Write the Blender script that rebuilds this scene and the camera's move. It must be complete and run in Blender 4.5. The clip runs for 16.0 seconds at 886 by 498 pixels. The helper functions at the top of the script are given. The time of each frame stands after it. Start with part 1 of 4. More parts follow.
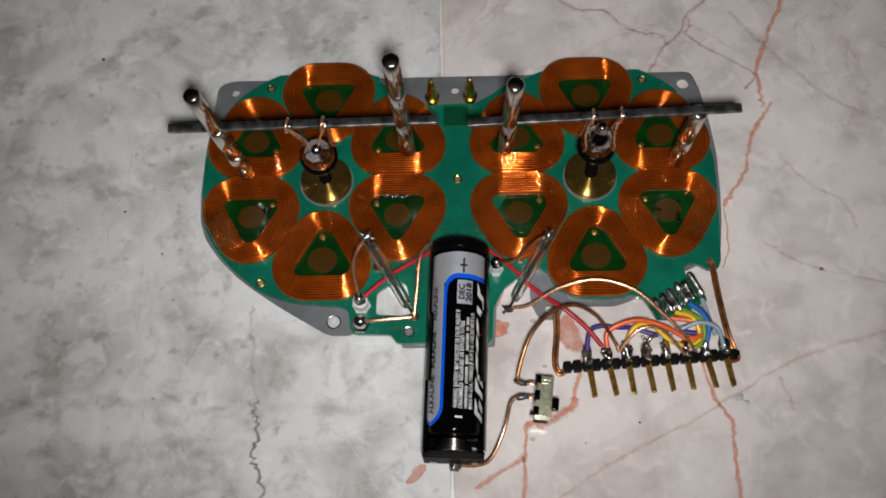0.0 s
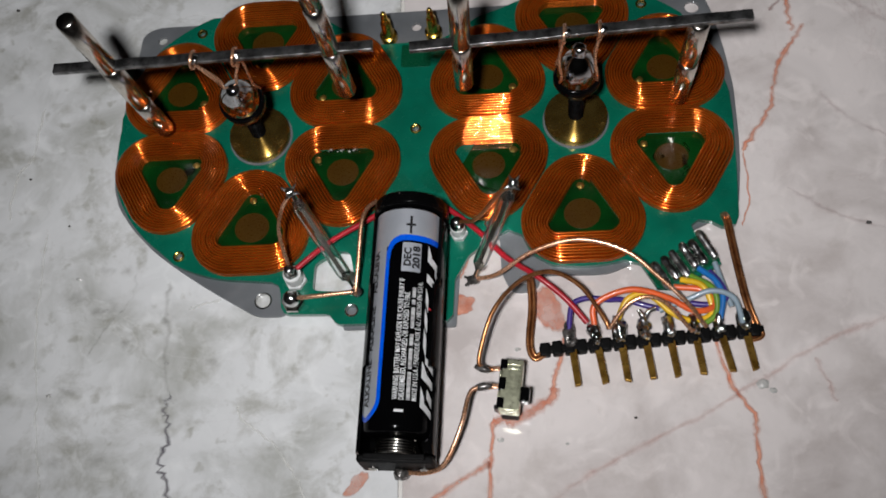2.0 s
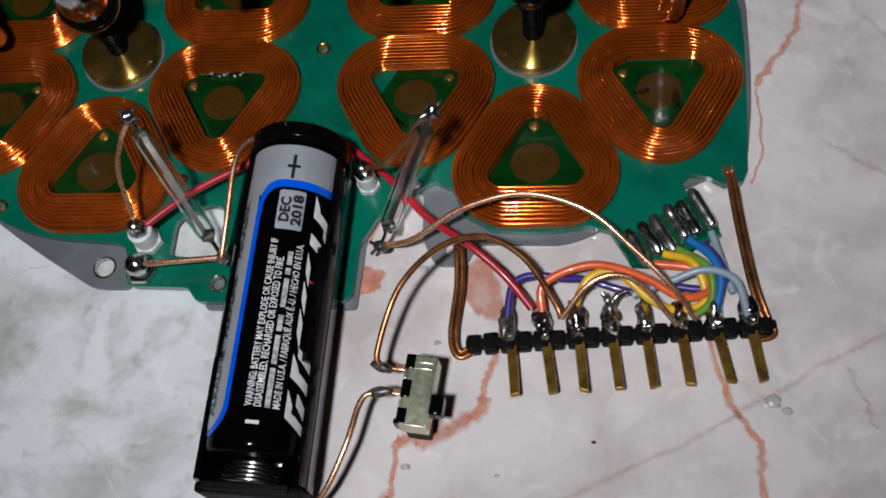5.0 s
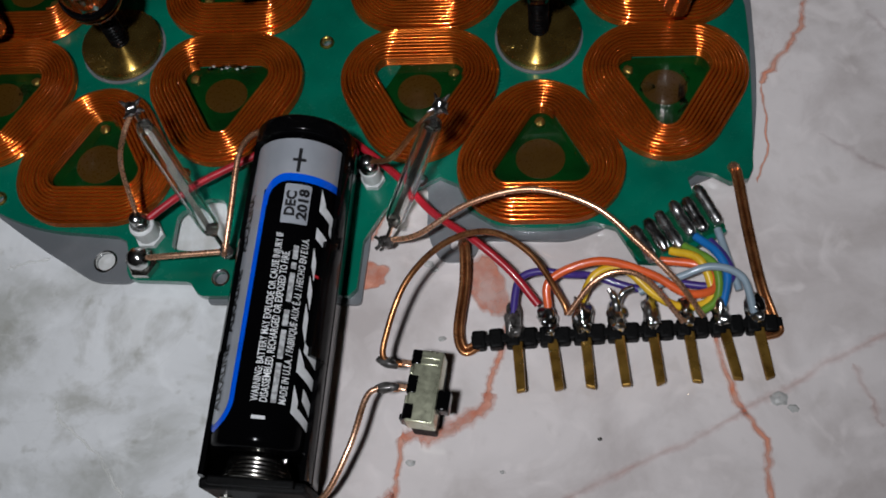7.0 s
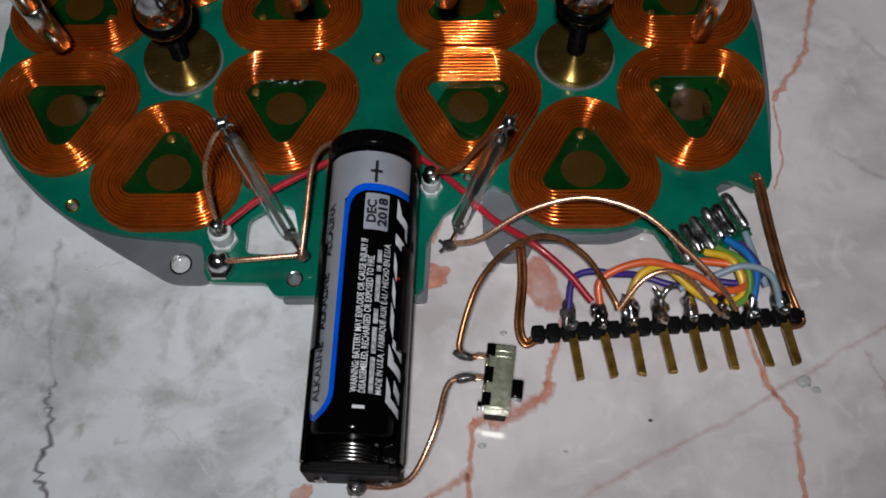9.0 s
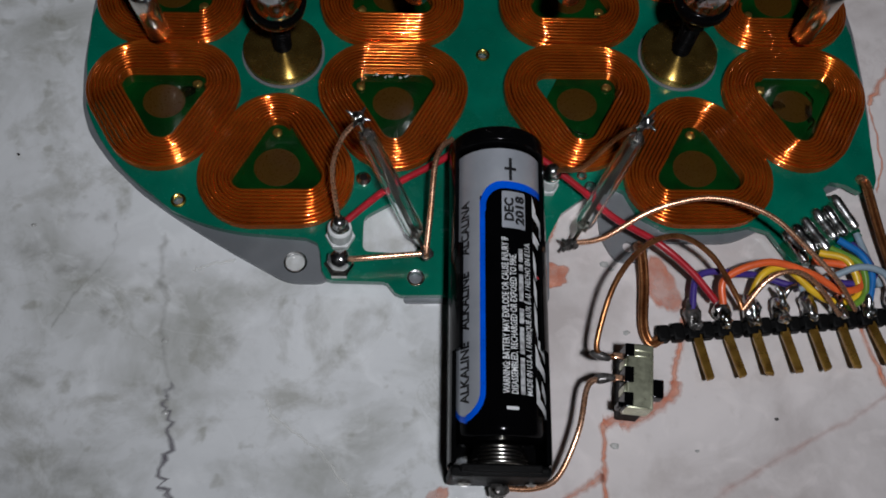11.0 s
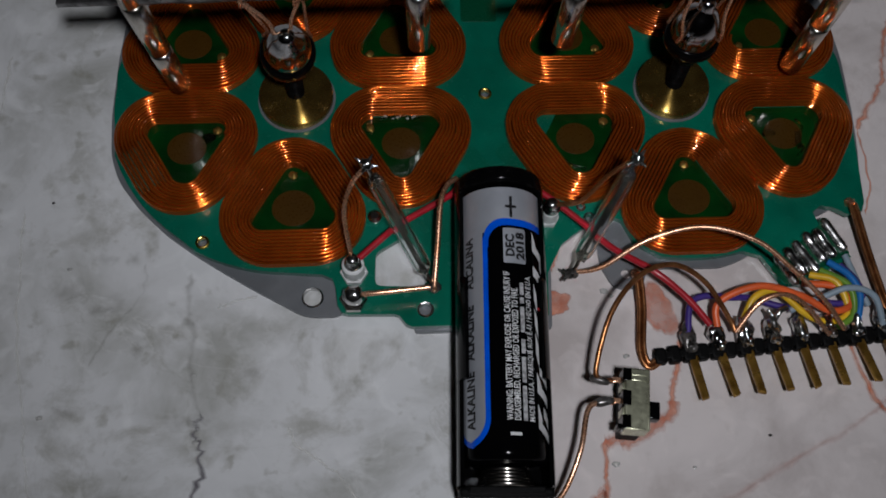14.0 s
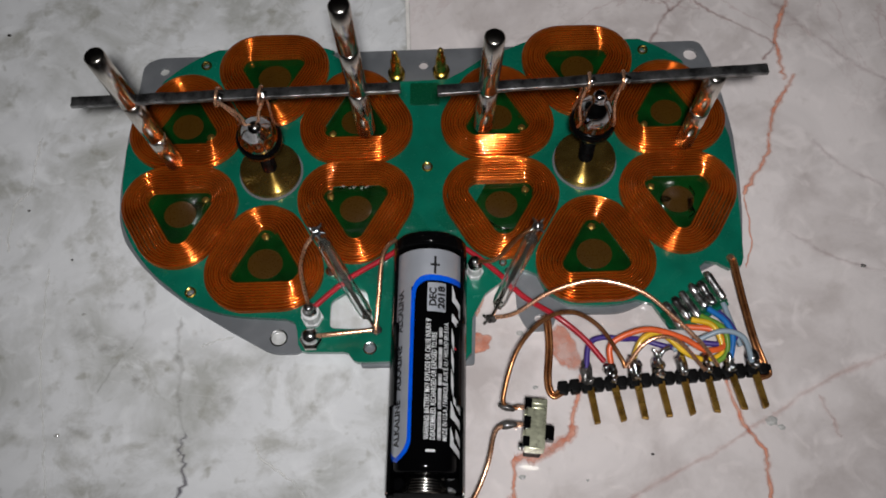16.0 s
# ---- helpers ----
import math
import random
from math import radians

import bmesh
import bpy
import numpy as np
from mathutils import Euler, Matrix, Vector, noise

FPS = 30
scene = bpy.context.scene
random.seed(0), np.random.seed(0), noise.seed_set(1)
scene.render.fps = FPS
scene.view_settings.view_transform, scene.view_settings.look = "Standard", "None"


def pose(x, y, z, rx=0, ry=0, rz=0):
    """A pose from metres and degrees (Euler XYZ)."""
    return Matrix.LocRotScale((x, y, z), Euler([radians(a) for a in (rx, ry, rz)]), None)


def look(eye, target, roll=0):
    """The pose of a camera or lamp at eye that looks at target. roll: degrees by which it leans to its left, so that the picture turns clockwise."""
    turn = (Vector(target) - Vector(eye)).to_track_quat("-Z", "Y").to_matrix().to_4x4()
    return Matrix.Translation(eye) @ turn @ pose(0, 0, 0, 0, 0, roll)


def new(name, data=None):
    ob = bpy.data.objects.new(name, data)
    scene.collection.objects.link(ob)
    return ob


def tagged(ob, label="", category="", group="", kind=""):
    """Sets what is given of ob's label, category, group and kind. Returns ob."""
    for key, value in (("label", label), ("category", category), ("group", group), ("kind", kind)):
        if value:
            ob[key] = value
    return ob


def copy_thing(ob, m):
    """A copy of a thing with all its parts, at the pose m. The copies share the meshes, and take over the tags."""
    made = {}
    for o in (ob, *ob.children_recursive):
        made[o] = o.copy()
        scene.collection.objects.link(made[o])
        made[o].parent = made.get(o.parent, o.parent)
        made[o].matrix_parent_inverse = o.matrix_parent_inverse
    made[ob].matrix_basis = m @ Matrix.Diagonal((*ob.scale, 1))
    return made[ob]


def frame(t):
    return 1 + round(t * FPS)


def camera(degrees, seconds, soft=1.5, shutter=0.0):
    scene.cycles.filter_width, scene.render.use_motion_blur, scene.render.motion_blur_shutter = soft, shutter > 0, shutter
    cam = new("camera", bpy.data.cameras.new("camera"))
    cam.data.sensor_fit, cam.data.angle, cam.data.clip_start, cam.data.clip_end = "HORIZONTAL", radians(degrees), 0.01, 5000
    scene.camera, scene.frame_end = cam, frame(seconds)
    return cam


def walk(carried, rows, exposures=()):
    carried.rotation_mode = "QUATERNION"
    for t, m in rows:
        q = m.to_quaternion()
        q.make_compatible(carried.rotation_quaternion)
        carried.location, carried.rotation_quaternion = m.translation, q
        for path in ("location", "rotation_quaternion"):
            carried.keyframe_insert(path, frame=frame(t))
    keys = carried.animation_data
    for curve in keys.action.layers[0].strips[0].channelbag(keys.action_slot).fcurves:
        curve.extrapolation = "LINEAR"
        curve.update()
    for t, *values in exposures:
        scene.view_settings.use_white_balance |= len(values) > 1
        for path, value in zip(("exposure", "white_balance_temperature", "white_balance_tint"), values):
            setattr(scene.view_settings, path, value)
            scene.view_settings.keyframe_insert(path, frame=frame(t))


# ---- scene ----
cam = camera(47.53, 16.0, soft=1.8)
ROWS = [
    (0, 0.00548, 0.00954, 0.25615, 5.142, -67.764, -4.735),
    (0.5, 0.00572, 0.01203, 0.24433, 6.489, -67.579, -6.022),
    (1, 0.01514, 0.01335, 0.23676, 9.863, -66.701, -9.499),
    (1.5, 0.02574, 0.01347, 0.22307, 13.098, -65.639, -13.113),
    (2, 0.03155, 0.01524, 0.20341, 15.531, -65.567, -15.544),
    (2.5, 0.03501, 0.01598, 0.18822, 16.496, -65.763, -15.940),
    (3, 0.03435, 0.02227, 0.17243, 17.892, -65.185, -16.483),
    (3.5, 0.03943, 0.02587, 0.16251, 17.375, -64.694, -15.823),
    (4, 0.04338, 0.02833, 0.15472, 16.465, -64.824, -14.682),
    (4.5, 0.04395, 0.03165, 0.14706, 17.560, -65.022, -15.664),
    (7, 0.04036, 0.03132, 0.14583, 15.550, -65.348, -13.429),
    (7.5, 0.04026, 0.02948, 0.15105, 14.640, -65.621, -12.728),
    (8, 0.03444, 0.02690, 0.15372, 12.026, -65.976, -10.228),
    (8.5, 0.02448, 0.02705, 0.16020, 6.717, -66.628, -5.177),
    (9, 0.01639, 0.02619, 0.16203, 2.972, -66.627, -2.233),
    (9.5, 0.00317, 0.02571, 0.16378, -3.157, -66.429, 3.478),
    (10, -0.00750, 0.02501, 0.16240, -7.498, -66.896, 8.045),
    (12.5, -0.02268, 0.03228, 0.15796, -10.202, -66.076, 9.446),
    (13, -0.02078, 0.03241, 0.15985, -9.918, -66.573, 9.150),
    (13.5, -0.01830, 0.03143, 0.16546, -7.287, -66.419, 6.233),
    (14, -0.01557, 0.02911, 0.17210, -5.151, -66.970, 3.998),
    (14.5, -0.00978, 0.02774, 0.18137, -3.730, -67.354, 2.799),
    (15, -0.00443, 0.02641, 0.19321, -1.742, -67.132, 0.804),
    (15.5, -0.00090, 0.02518, 0.20000, 0.090, -67.025, -0.639),
    (16, 0.00698, 0.01883, 0.21007, 2.102, -65.670, -2.728),
]
EXPOSURES = [(0.0, 0.0, 6750, 5), (1.2, 0.0, 6720, 5), (2.5, 0.0, 6380, 5), (4.0, -0.03, 6280, 5), (5.0, -0.14, 6220, 5), (7.0, -0.40, 6200, 5), (8.5, -0.46, 6220, 5), (10.0, -0.43, 6220, 5), (12.5, -0.92, 6100, 6), (13.6, -0.98, 6150, 6), (14.5, -0.95, 6350, 8), (15.0, -0.55, 6420, 8), (15.5, -0.52, 6450, 8), (16.0, -0.14, 6550, 6)]
walk(cam, [(t, pose(x, y, z, 90 + pitch, 0, yaw) @ pose(0, 0, 0, 0, 0, roll)) for t, x, y, z, yaw, pitch, roll in ROWS], EXPOSURES)

# ---- light: a torch beside the lens in a dark room ----
world = bpy.data.worlds.new("night_room")
scene.world = world
world.use_nodes = True
world.node_tree.nodes["Background"].inputs[0].default_value = (0.75, 0.85, 1.0, 1)
world.node_tree.nodes["Background"].inputs[1].default_value = 0.03
torch = bpy.data.lights.new("torch", "SPOT")
torch.spot_size, torch.spot_blend = radians(86), 1.0
torch.energy, torch.shadow_soft_size, torch.color = 3.15, 0.010, (1.0, 0.965, 1.01)
new("torch", torch).matrix_world = look((0.010, -0.006, 0.262), (0.004, 0.182, 0))

MM = 0.001

# ---- materials ----


def mat(name, base, rough=0.5, metal=0.0, coat=0.0, second=None, scale=400.0, mix=(0.35, 0.65), bump=0.0, bump_scale=2500.0,
        rough_var=0.12, clear=0.0, ior=1.5, random_amount=0.0, detail=4.0):
    m = bpy.data.materials.new(name)
    m.use_nodes = True
    nt = m.node_tree
    b = nt.nodes["Principled BSDF"]
    b.inputs["Metallic"].default_value = metal
    b.inputs["Coat Weight"].default_value = coat
    b.inputs["Coat Roughness"].default_value = 0.05
    b.inputs["Transmission Weight"].default_value = clear
    b.inputs["IOR"].default_value = ior
    tc = nt.nodes.new("ShaderNodeTexCoord")
    n = nt.nodes.new("ShaderNodeTexNoise")
    n.inputs["Scale"].default_value, n.inputs["Detail"].default_value = scale, detail
    nt.links.new(tc.outputs["Object"], n.inputs["Vector"])
    r = nt.nodes.new("ShaderNodeValToRGB")
    r.color_ramp.elements[0].position, r.color_ramp.elements[1].position = mix
    r.color_ramp.elements[0].color = (*base, 1)
    r.color_ramp.elements[1].color = (*(second or [c * 0.8 for c in base]), 1)
    nt.links.new(n.outputs["Fac"], r.inputs["Fac"])
    colour = r.outputs["Color"]
    if random_amount:
        info = nt.nodes.new("ShaderNodeObjectInfo")
        hsv = nt.nodes.new("ShaderNodeHueSaturation")
        mr = nt.nodes.new("ShaderNodeMapRange")
        mr.inputs[3].default_value, mr.inputs[4].default_value = 1 - random_amount, 1 + random_amount
        nt.links.new(info.outputs["Random"], mr.inputs[0])
        nt.links.new(mr.outputs[0], hsv.inputs["Value"])
        nt.links.new(colour, hsv.inputs["Color"])
        colour = hsv.outputs["Color"]
    nt.links.new(colour, b.inputs["Base Color"])
    n2 = nt.nodes.new("ShaderNodeTexNoise")
    n2.inputs["Scale"].default_value, n2.inputs["Detail"].default_value = bump_scale, 3
    nt.links.new(tc.outputs["Object"], n2.inputs["Vector"])
    rr = nt.nodes.new("ShaderNodeMapRange")
    rr.inputs[3].default_value, rr.inputs[4].default_value = max(0.02, rough - rough_var), rough + rough_var
    nt.links.new(n2.outputs["Fac"], rr.inputs[0])
    nt.links.new(rr.outputs[0], b.inputs["Roughness"])
    if bump:
        bp = nt.nodes.new("ShaderNodeBump")
        bp.inputs["Strength"].default_value, bp.inputs["Distance"].default_value = bump, 0.0002
        nt.links.new(n2.outputs["Fac"], bp.inputs["Height"])
        nt.links.new(bp.outputs["Normal"], b.inputs["Normal"])
    return m


COPPER = mat("enamelled_copper", (0.90, 0.215, 0.020), 0.12, 0.84, coat=1.0, second=(0.64, 0.13, 0.011), scale=160, random_amount=0.1, rough_var=0.035)
COPPER_DARK = mat("oxidised_copper_wire", (0.52, 0.23, 0.09), 0.3, 0.85, second=(0.28, 0.11, 0.04), scale=300)
COPPER_BARE = mat("bare_copper_wire", (0.93, 0.55, 0.36), 0.28, 0.88, second=(0.74, 0.37, 0.20), scale=300)
GREEN = mat("green_solder_mask", (0.004, 0.145, 0.088), 0.25, 0, coat=0.5, second=(0.003, 0.10, 0.06), scale=90, bump=0.2, bump_scale=350)
GREEN_DARK = mat("dark_solder_mask", (0.003, 0.065, 0.028), 0.25, 0, coat=0.4, scale=120)
# mask over copper, its green darkened further for the shade inside the coils
GREEN_COIL_SHADE = mat("mask_shaded_in_coils", (0.003, 0.042, 0.006), 0.12, 0, coat=0.5, second=(0.002, 0.018, 0.003), scale=150, bump=0.5, bump_scale=400)
GREEN_MID = mat("shaded_solder_mask", (0.003, 0.105, 0.060), 0.25, 0, coat=0.5, scale=120)
PAD_BROWN = mat("brown_pad_under_mask", (0.046, 0.020, 0.0018), 0.3, 0, coat=0.2, second=(0.052, 0.024, 0.002), scale=300)
PLATE = mat("grey_painted_steel", (0.20, 0.21, 0.22), 0.42, 0.3, second=(0.15, 0.16, 0.17), scale=150, bump=0.1)
BRASS = mat("brass", (0.62, 0.43, 0.12), 0.3, 0.95, second=(0.45, 0.30, 0.08), scale=350)
BRASS_TURNED = mat("turned_brass", (0.50, 0.33, 0.085), 0.28, 0.93, second=(0.36, 0.22, 0.05), scale=350, rough_var=0.06)
turned = BRASS_TURNED.node_tree
turn_dir = turned.nodes.new("ShaderNodeTangent")
turn_dir.direction_type, turn_dir.axis = "RADIAL", "Z"
turned.links.new(turn_dir.outputs[0], turned.nodes["Principled BSDF"].inputs["Tangent"])
turned.nodes["Principled BSDF"].inputs["Anisotropic"].default_value = 0.97
turned.nodes["Principled BSDF"].inputs["Anisotropic Rotation"].default_value = 0.25
GOLD = mat("gold_plating", (0.85, 0.60, 0.14), 0.25, 1.0, scale=300)
GOLD_DULL = mat("dull_gilt", (0.35, 0.22, 0.05), 0.35, 0.8, scale=300)
PIN = mat("amber_gilt_pin", (0.46, 0.27, 0.055), 0.3, 0.7, coat=0.5, second=(0.22, 0.115, 0.02), scale=330, bump=0.35, bump_scale=700)
CHROME = mat("nickel_plate", (0.66, 0.61, 0.53), 0.2, 1.0, second=(0.5, 0.49, 0.47), scale=400, rough_var=0.06)
MAGNET = mat("nickel_magnet", (0.72, 0.67, 0.60), 0.19, 1.0, second=(0.64, 0.60, 0.55), scale=200, rough_var=0.015)
CAP = mat("smoked_chrome", (0.54, 0.53, 0.53), 0.13, 1.0, second=(0.42, 0.42, 0.43), scale=300, rough_var=0.02)
STEEL = mat("worn_steel_strip", (0.30, 0.30, 0.30), 0.32, 0.92, second=(0.07, 0.07, 0.07), scale=450, bump=0.6, bump_scale=900)
SOLDER = mat("solder", (0.76, 0.76, 0.74), 0.2, 1.0, second=(0.36, 0.36, 0.355), scale=420, bump=0.8, bump_scale=700, rough_var=0.14)
SOLDER_BRIGHT = mat("bright_solder", (0.85, 0.85, 0.83), 0.27, 1.0, second=(0.60, 0.60, 0.59), scale=420, bump=0.35, bump_scale=600, rough_var=0.08)
FLUX = mat("burnt_flux", (0.02, 0.017, 0.014), 0.2, 0.6, second=(0.22, 0.21, 0.20), scale=900, bump=0.4)
BLACK = mat("black_plastic", (0.002, 0.002, 0.0022), 0.13, 0, coat=0.0, scale=400, bump=0.05, rough_var=0.05)
BLACK_MATT = mat("black_header_plastic", (0.003, 0.003, 0.003), 0.55, 0, scale=400, bump=0.3)
CELL_BLACK = mat("black_battery_label", (0.0015, 0.0015, 0.0018), 0.1, 0, coat=0.0, scale=300, rough_var=0.04)
for dark in (BLACK, BLACK_MATT, CELL_BLACK):
    dark.node_tree.nodes["Principled BSDF"].inputs["Specular IOR Level"].default_value = 0.2
    dark.node_tree.nodes["Principled BSDF"].inputs["IOR"].default_value = 1.3
SCREW = mat("blackened_screw", (0.05, 0.05, 0.05), 0.18, 0.9, second=(0.012, 0.012, 0.012), scale=600)
GLASS = mat("clear_glass", (0.96, 0.98, 0.97), 0.03, 0, clear=1.0, ior=1.5, second=(0.93, 0.96, 0.95), rough_var=0.01)
GLUE = mat("clear_glue", (0.93, 0.96, 0.92), 0.04, 0, coat=0.3, clear=1.0, ior=1.48, rough_var=0.02)
# pale glue, also used for glints modelled as small solid flecks
GLUE_AND_GLINT = mat("dried_glue_and_glints", (0.80, 0.80, 0.77), 0.12, 0, coat=0.8, clear=0.4, second=(0.6, 0.6, 0.57), scale=1200, bump=0.6, bump_scale=1800)
NYLON = mat("white_nylon", (0.72, 0.73, 0.72), 0.4, 0, second=(0.62, 0.63, 0.62), scale=400)
CELL_SILVER = mat("silver_battery_label", (0.60, 0.63, 0.68), 0.42, 0.6, second=(0.53, 0.56, 0.61), scale=200, bump=0.05)
CELL_BLUE = mat("blue_label_border", (0.0, 0.10, 0.75), 0.3, 0, coat=0.3, scale=300)
INK_WHITE = mat("white_ink", (0.75, 0.76, 0.76), 0.4, scale=600)
INK_GREY = mat("pale_grey_ink", (0.50, 0.51, 0.51), 0.4, second=(0.28, 0.28, 0.28), scale=1500, mix=(0.45, 0.55))
INK_BLACK = mat("black_ink", (0.01, 0.01, 0.012), 0.4, scale=600)
INK_RED = mat("red_ink", (0.6, 0.02, 0.03), 0.4, scale=600)
TIN = mat("tinned_switch_case", (0.60, 0.61, 0.44), 0.3, 0.85, second=(0.42, 0.43, 0.30), scale=110, bump=0.08, bump_scale=900)
WIRES = {
    "red": mat("red_insulation", (0.40, 0.010, 0.022), 0.35, coat=0.3, scale=400),
    "purple": mat("violet_insulation", (0.055, 0.03, 0.22), 0.35, coat=0.3, scale=400),
    "orange": mat("orange_insulation", (0.80, 0.13, 0.03), 0.35, coat=0.3, scale=400),
    "yellow": mat("yellow_insulation", (0.80, 0.50, 0.02), 0.35, coat=0.3, scale=400),
    "green": mat("leaf_green_insulation", (0.15, 0.30, 0.03), 0.35, coat=0.3, scale=400),
    "blue": mat("blue_insulation", (0.015, 0.16, 0.48), 0.35, coat=0.3, scale=400),
    "grey": mat("grey_insulation", (0.28, 0.36, 0.42), 0.35, coat=0.3, scale=400),
}


def marble(name, light, cloud, dark, tint, seed, busy=1.0):
    m = bpy.data.materials.new(name)
    m.use_nodes = True
    nt = m.node_tree
    b = nt.nodes["Principled BSDF"]
    b.inputs["Roughness"].default_value = 0.16
    b.inputs["Coat Weight"].default_value = 0.25
    b.inputs["Coat Roughness"].default_value = 0.05
    tc = nt.nodes.new("ShaderNodeTexCoord")
    mp = nt.nodes.new("ShaderNodeMapping")
    mp.inputs["Location"].default_value = (seed, seed * 2.3, seed)
    nt.links.new(tc.outputs["Object"], mp.inputs["Vector"])

    def noise(scale, detail, distort, rough=0.55):
        n = nt.nodes.new("ShaderNodeTexNoise")
        n.inputs["Scale"].default_value, n.inputs["Detail"].default_value = scale, detail
        n.inputs["Distortion"].default_value, n.inputs["Roughness"].default_value = distort, rough
        nt.links.new(mp.outputs[0], n.inputs["Vector"])
        return n.outputs["Fac"]

    def ramp(fac, stops):
        r = nt.nodes.new("ShaderNodeValToRGB")
        while len(r.color_ramp.elements) < len(stops):
            r.color_ramp.elements.new(0.5)
        for e, (p, c) in zip(r.color_ramp.elements, stops):
            e.position, e.color = p, (*c, 1)
        nt.links.new(fac, r.inputs["Fac"])
        return r.outputs["Color"]

    def over(a, c, fac):
        x = nt.nodes.new("ShaderNodeMix")
        x.data_type = "RGBA"
        nt.links.new(fac, x.inputs["Factor"])
        nt.links.new(a, x.inputs["A"])
        if isinstance(c, tuple):
            x.inputs["B"].default_value = (*c, 1)
        else:
            nt.links.new(c, x.inputs["B"])
        return x.outputs["Result"]

    base = ramp(noise(42, 7, 0.5, 0.6), [(0.34, cloud), (0.54, light), (0.70, [c * 1.08 for c in light])])
    stain = ramp(noise(95, 6, 0.3, 0.62), [(0.53, (0, 0, 0)), (0.70, (0.5 * busy,) * 3)])
    colour = over(base, dark, stain)
    spots = ramp(noise(210, 3, 0.2, 0.5), [(0.62, (0, 0, 0)), (0.72, (0.4 * busy,) * 3)])
    colour = over(colour, dark, spots)
    pale = ramp(noise(150, 4, 0.8, 0.5), [(0.55, (0, 0, 0)), (0.70, (0.5, 0.5, 0.5))])
    colour = over(colour, tuple(min(1.0, c * 1.22) for c in light), pale)
    # hairline veins where a slow noise passes its middle value
    for scale, width, strength, shade in ((14, 0.006, 0.35, tint), (30, 0.008, 0.22, dark)):
        f = noise(scale, 7, 0.9, 0.6)
        v = ramp(f, [(0.5 - width, (0, 0, 0)), (0.5, (strength,) * 3), (0.5 + width, (0, 0, 0))])
        mask = ramp(noise(9, 2, 0), [(0.45, (0, 0, 0)), (0.6, (1, 1, 1))])
        mul = nt.nodes.new("ShaderNodeMath")
        mul.operation = "MULTIPLY"
        nt.links.new(v, mul.inputs[0])
        nt.links.new(mask, mul.inputs[1])
        colour = over(colour, shade, mul.outputs[0])
    nt.links.new(colour, b.inputs["Base Color"])
    pit = noise(900, 3, 0)
    rr = nt.nodes.new("ShaderNodeMapRange")
    rr.inputs[3].default_value, rr.inputs[4].default_value = 0.06, 0.12
    nt.links.new(pit, rr.inputs[0])
    nt.links.new(rr.outputs[0], b.inputs["Roughness"])
    bp = nt.nodes.new("ShaderNodeBump")
    bp.inputs["Strength"].default_value, bp.inputs["Distance"].default_value = 0.05, 0.0002
    nt.links.new(noise(220, 4, 0), bp.inputs["Height"])
    nt.links.new(bp.outputs["Normal"], b.inputs["Normal"])
    return m


def vein_material(name, colour, second, solid):
    """A mineral vein: opaque along its middle (attribute 'core'), broken up and fading into the stone at the sides."""
    m = mat(name, colour, 0.25, second=second, scale=600, mix=(0.3, 0.7))
    nt = m.node_tree
    b = nt.nodes["Principled BSDF"]
    at = nt.nodes.new("ShaderNodeAttribute")
    at.attribute_name = "core"
    n = nt.nodes.new("ShaderNodeTexNoise")
    n.inputs["Scale"].default_value, n.inputs["Detail"].default_value = 700, 6
    tc = nt.nodes.new("ShaderNodeTexCoord")
    nt.links.new(tc.outputs["Object"], n.inputs["Vector"])
    add = nt.nodes.new("ShaderNodeMath")
    add.operation = "MULTIPLY_ADD"
    nt.links.new(at.outputs["Fac"], add.inputs[0])
    add.inputs[1].default_value = 1.3 * solid
    nt.links.new(n.outputs["Fac"], add.inputs[2])
    r = nt.nodes.new("ShaderNodeMapRange")
    r.inputs[1].default_value, r.inputs[2].default_value = 0.55, 1.45
    r.inputs[3].default_value, r.inputs[4].default_value = 0.0, solid
    nt.links.new(add.outputs[0], r.inputs[0])
    slow = nt.nodes.new("ShaderNodeTexNoise")
    slow.inputs["Scale"].default_value, slow.inputs["Detail"].default_value = 130, 3
    nt.links.new(tc.outputs["Object"], slow.inputs["Vector"])
    fade = nt.nodes.new("ShaderNodeMapRange")
    fade.inputs[1].default_value, fade.inputs[2].default_value = 0.36, 0.6
    fade.inputs[3].default_value, fade.inputs[4].default_value = 0.38, 1.0
    nt.links.new(slow.outputs["Fac"], fade.inputs[0])
    mul = nt.nodes.new("ShaderNodeMath")
    mul.operation = "MULTIPLY"
    nt.links.new(r.outputs[0], mul.inputs[0])
    nt.links.new(fade.outputs[0], mul.inputs[1])
    nt.links.new(mul.outputs[0], b.inputs["Alpha"])
    return m


MARBLE_GREY = marble("grey_marble", (0.68, 0.69, 0.69), (0.44, 0.445, 0.42), (0.21, 0.20, 0.14), (0.74, 0.74, 0.72), 0.31)
MARBLE_PINK = marble("pink_marble", (0.70, 0.65, 0.63), (0.52, 0.47, 0.45), (0.36, 0.31, 0.27), (0.36, 0.22, 0.21), 0.77, 0.45)
GROUT = mat("pale_tile_joint", (0.74, 0.72, 0.68), 0.4, scale=200)
WALLPAINT = mat("dim_wall_paint", (0.5, 0.48, 0.45), 0.8, scale=8, bump=0.1, bump_scale=60)
VEIN_ORANGE = vein_material("orange_vein", (0.68, 0.225, 0.12), (0.69, 0.42, 0.33), 0.95)
STONE_ORANGE = vein_material("orange_stone", (0.60, 0.19, 0.105), (0.68, 0.36, 0.27), 1.0)
VEIN_FAINT = vein_material("faint_violet_vein", (0.46, 0.30, 0.28), (0.38, 0.27, 0.29), 0.42)
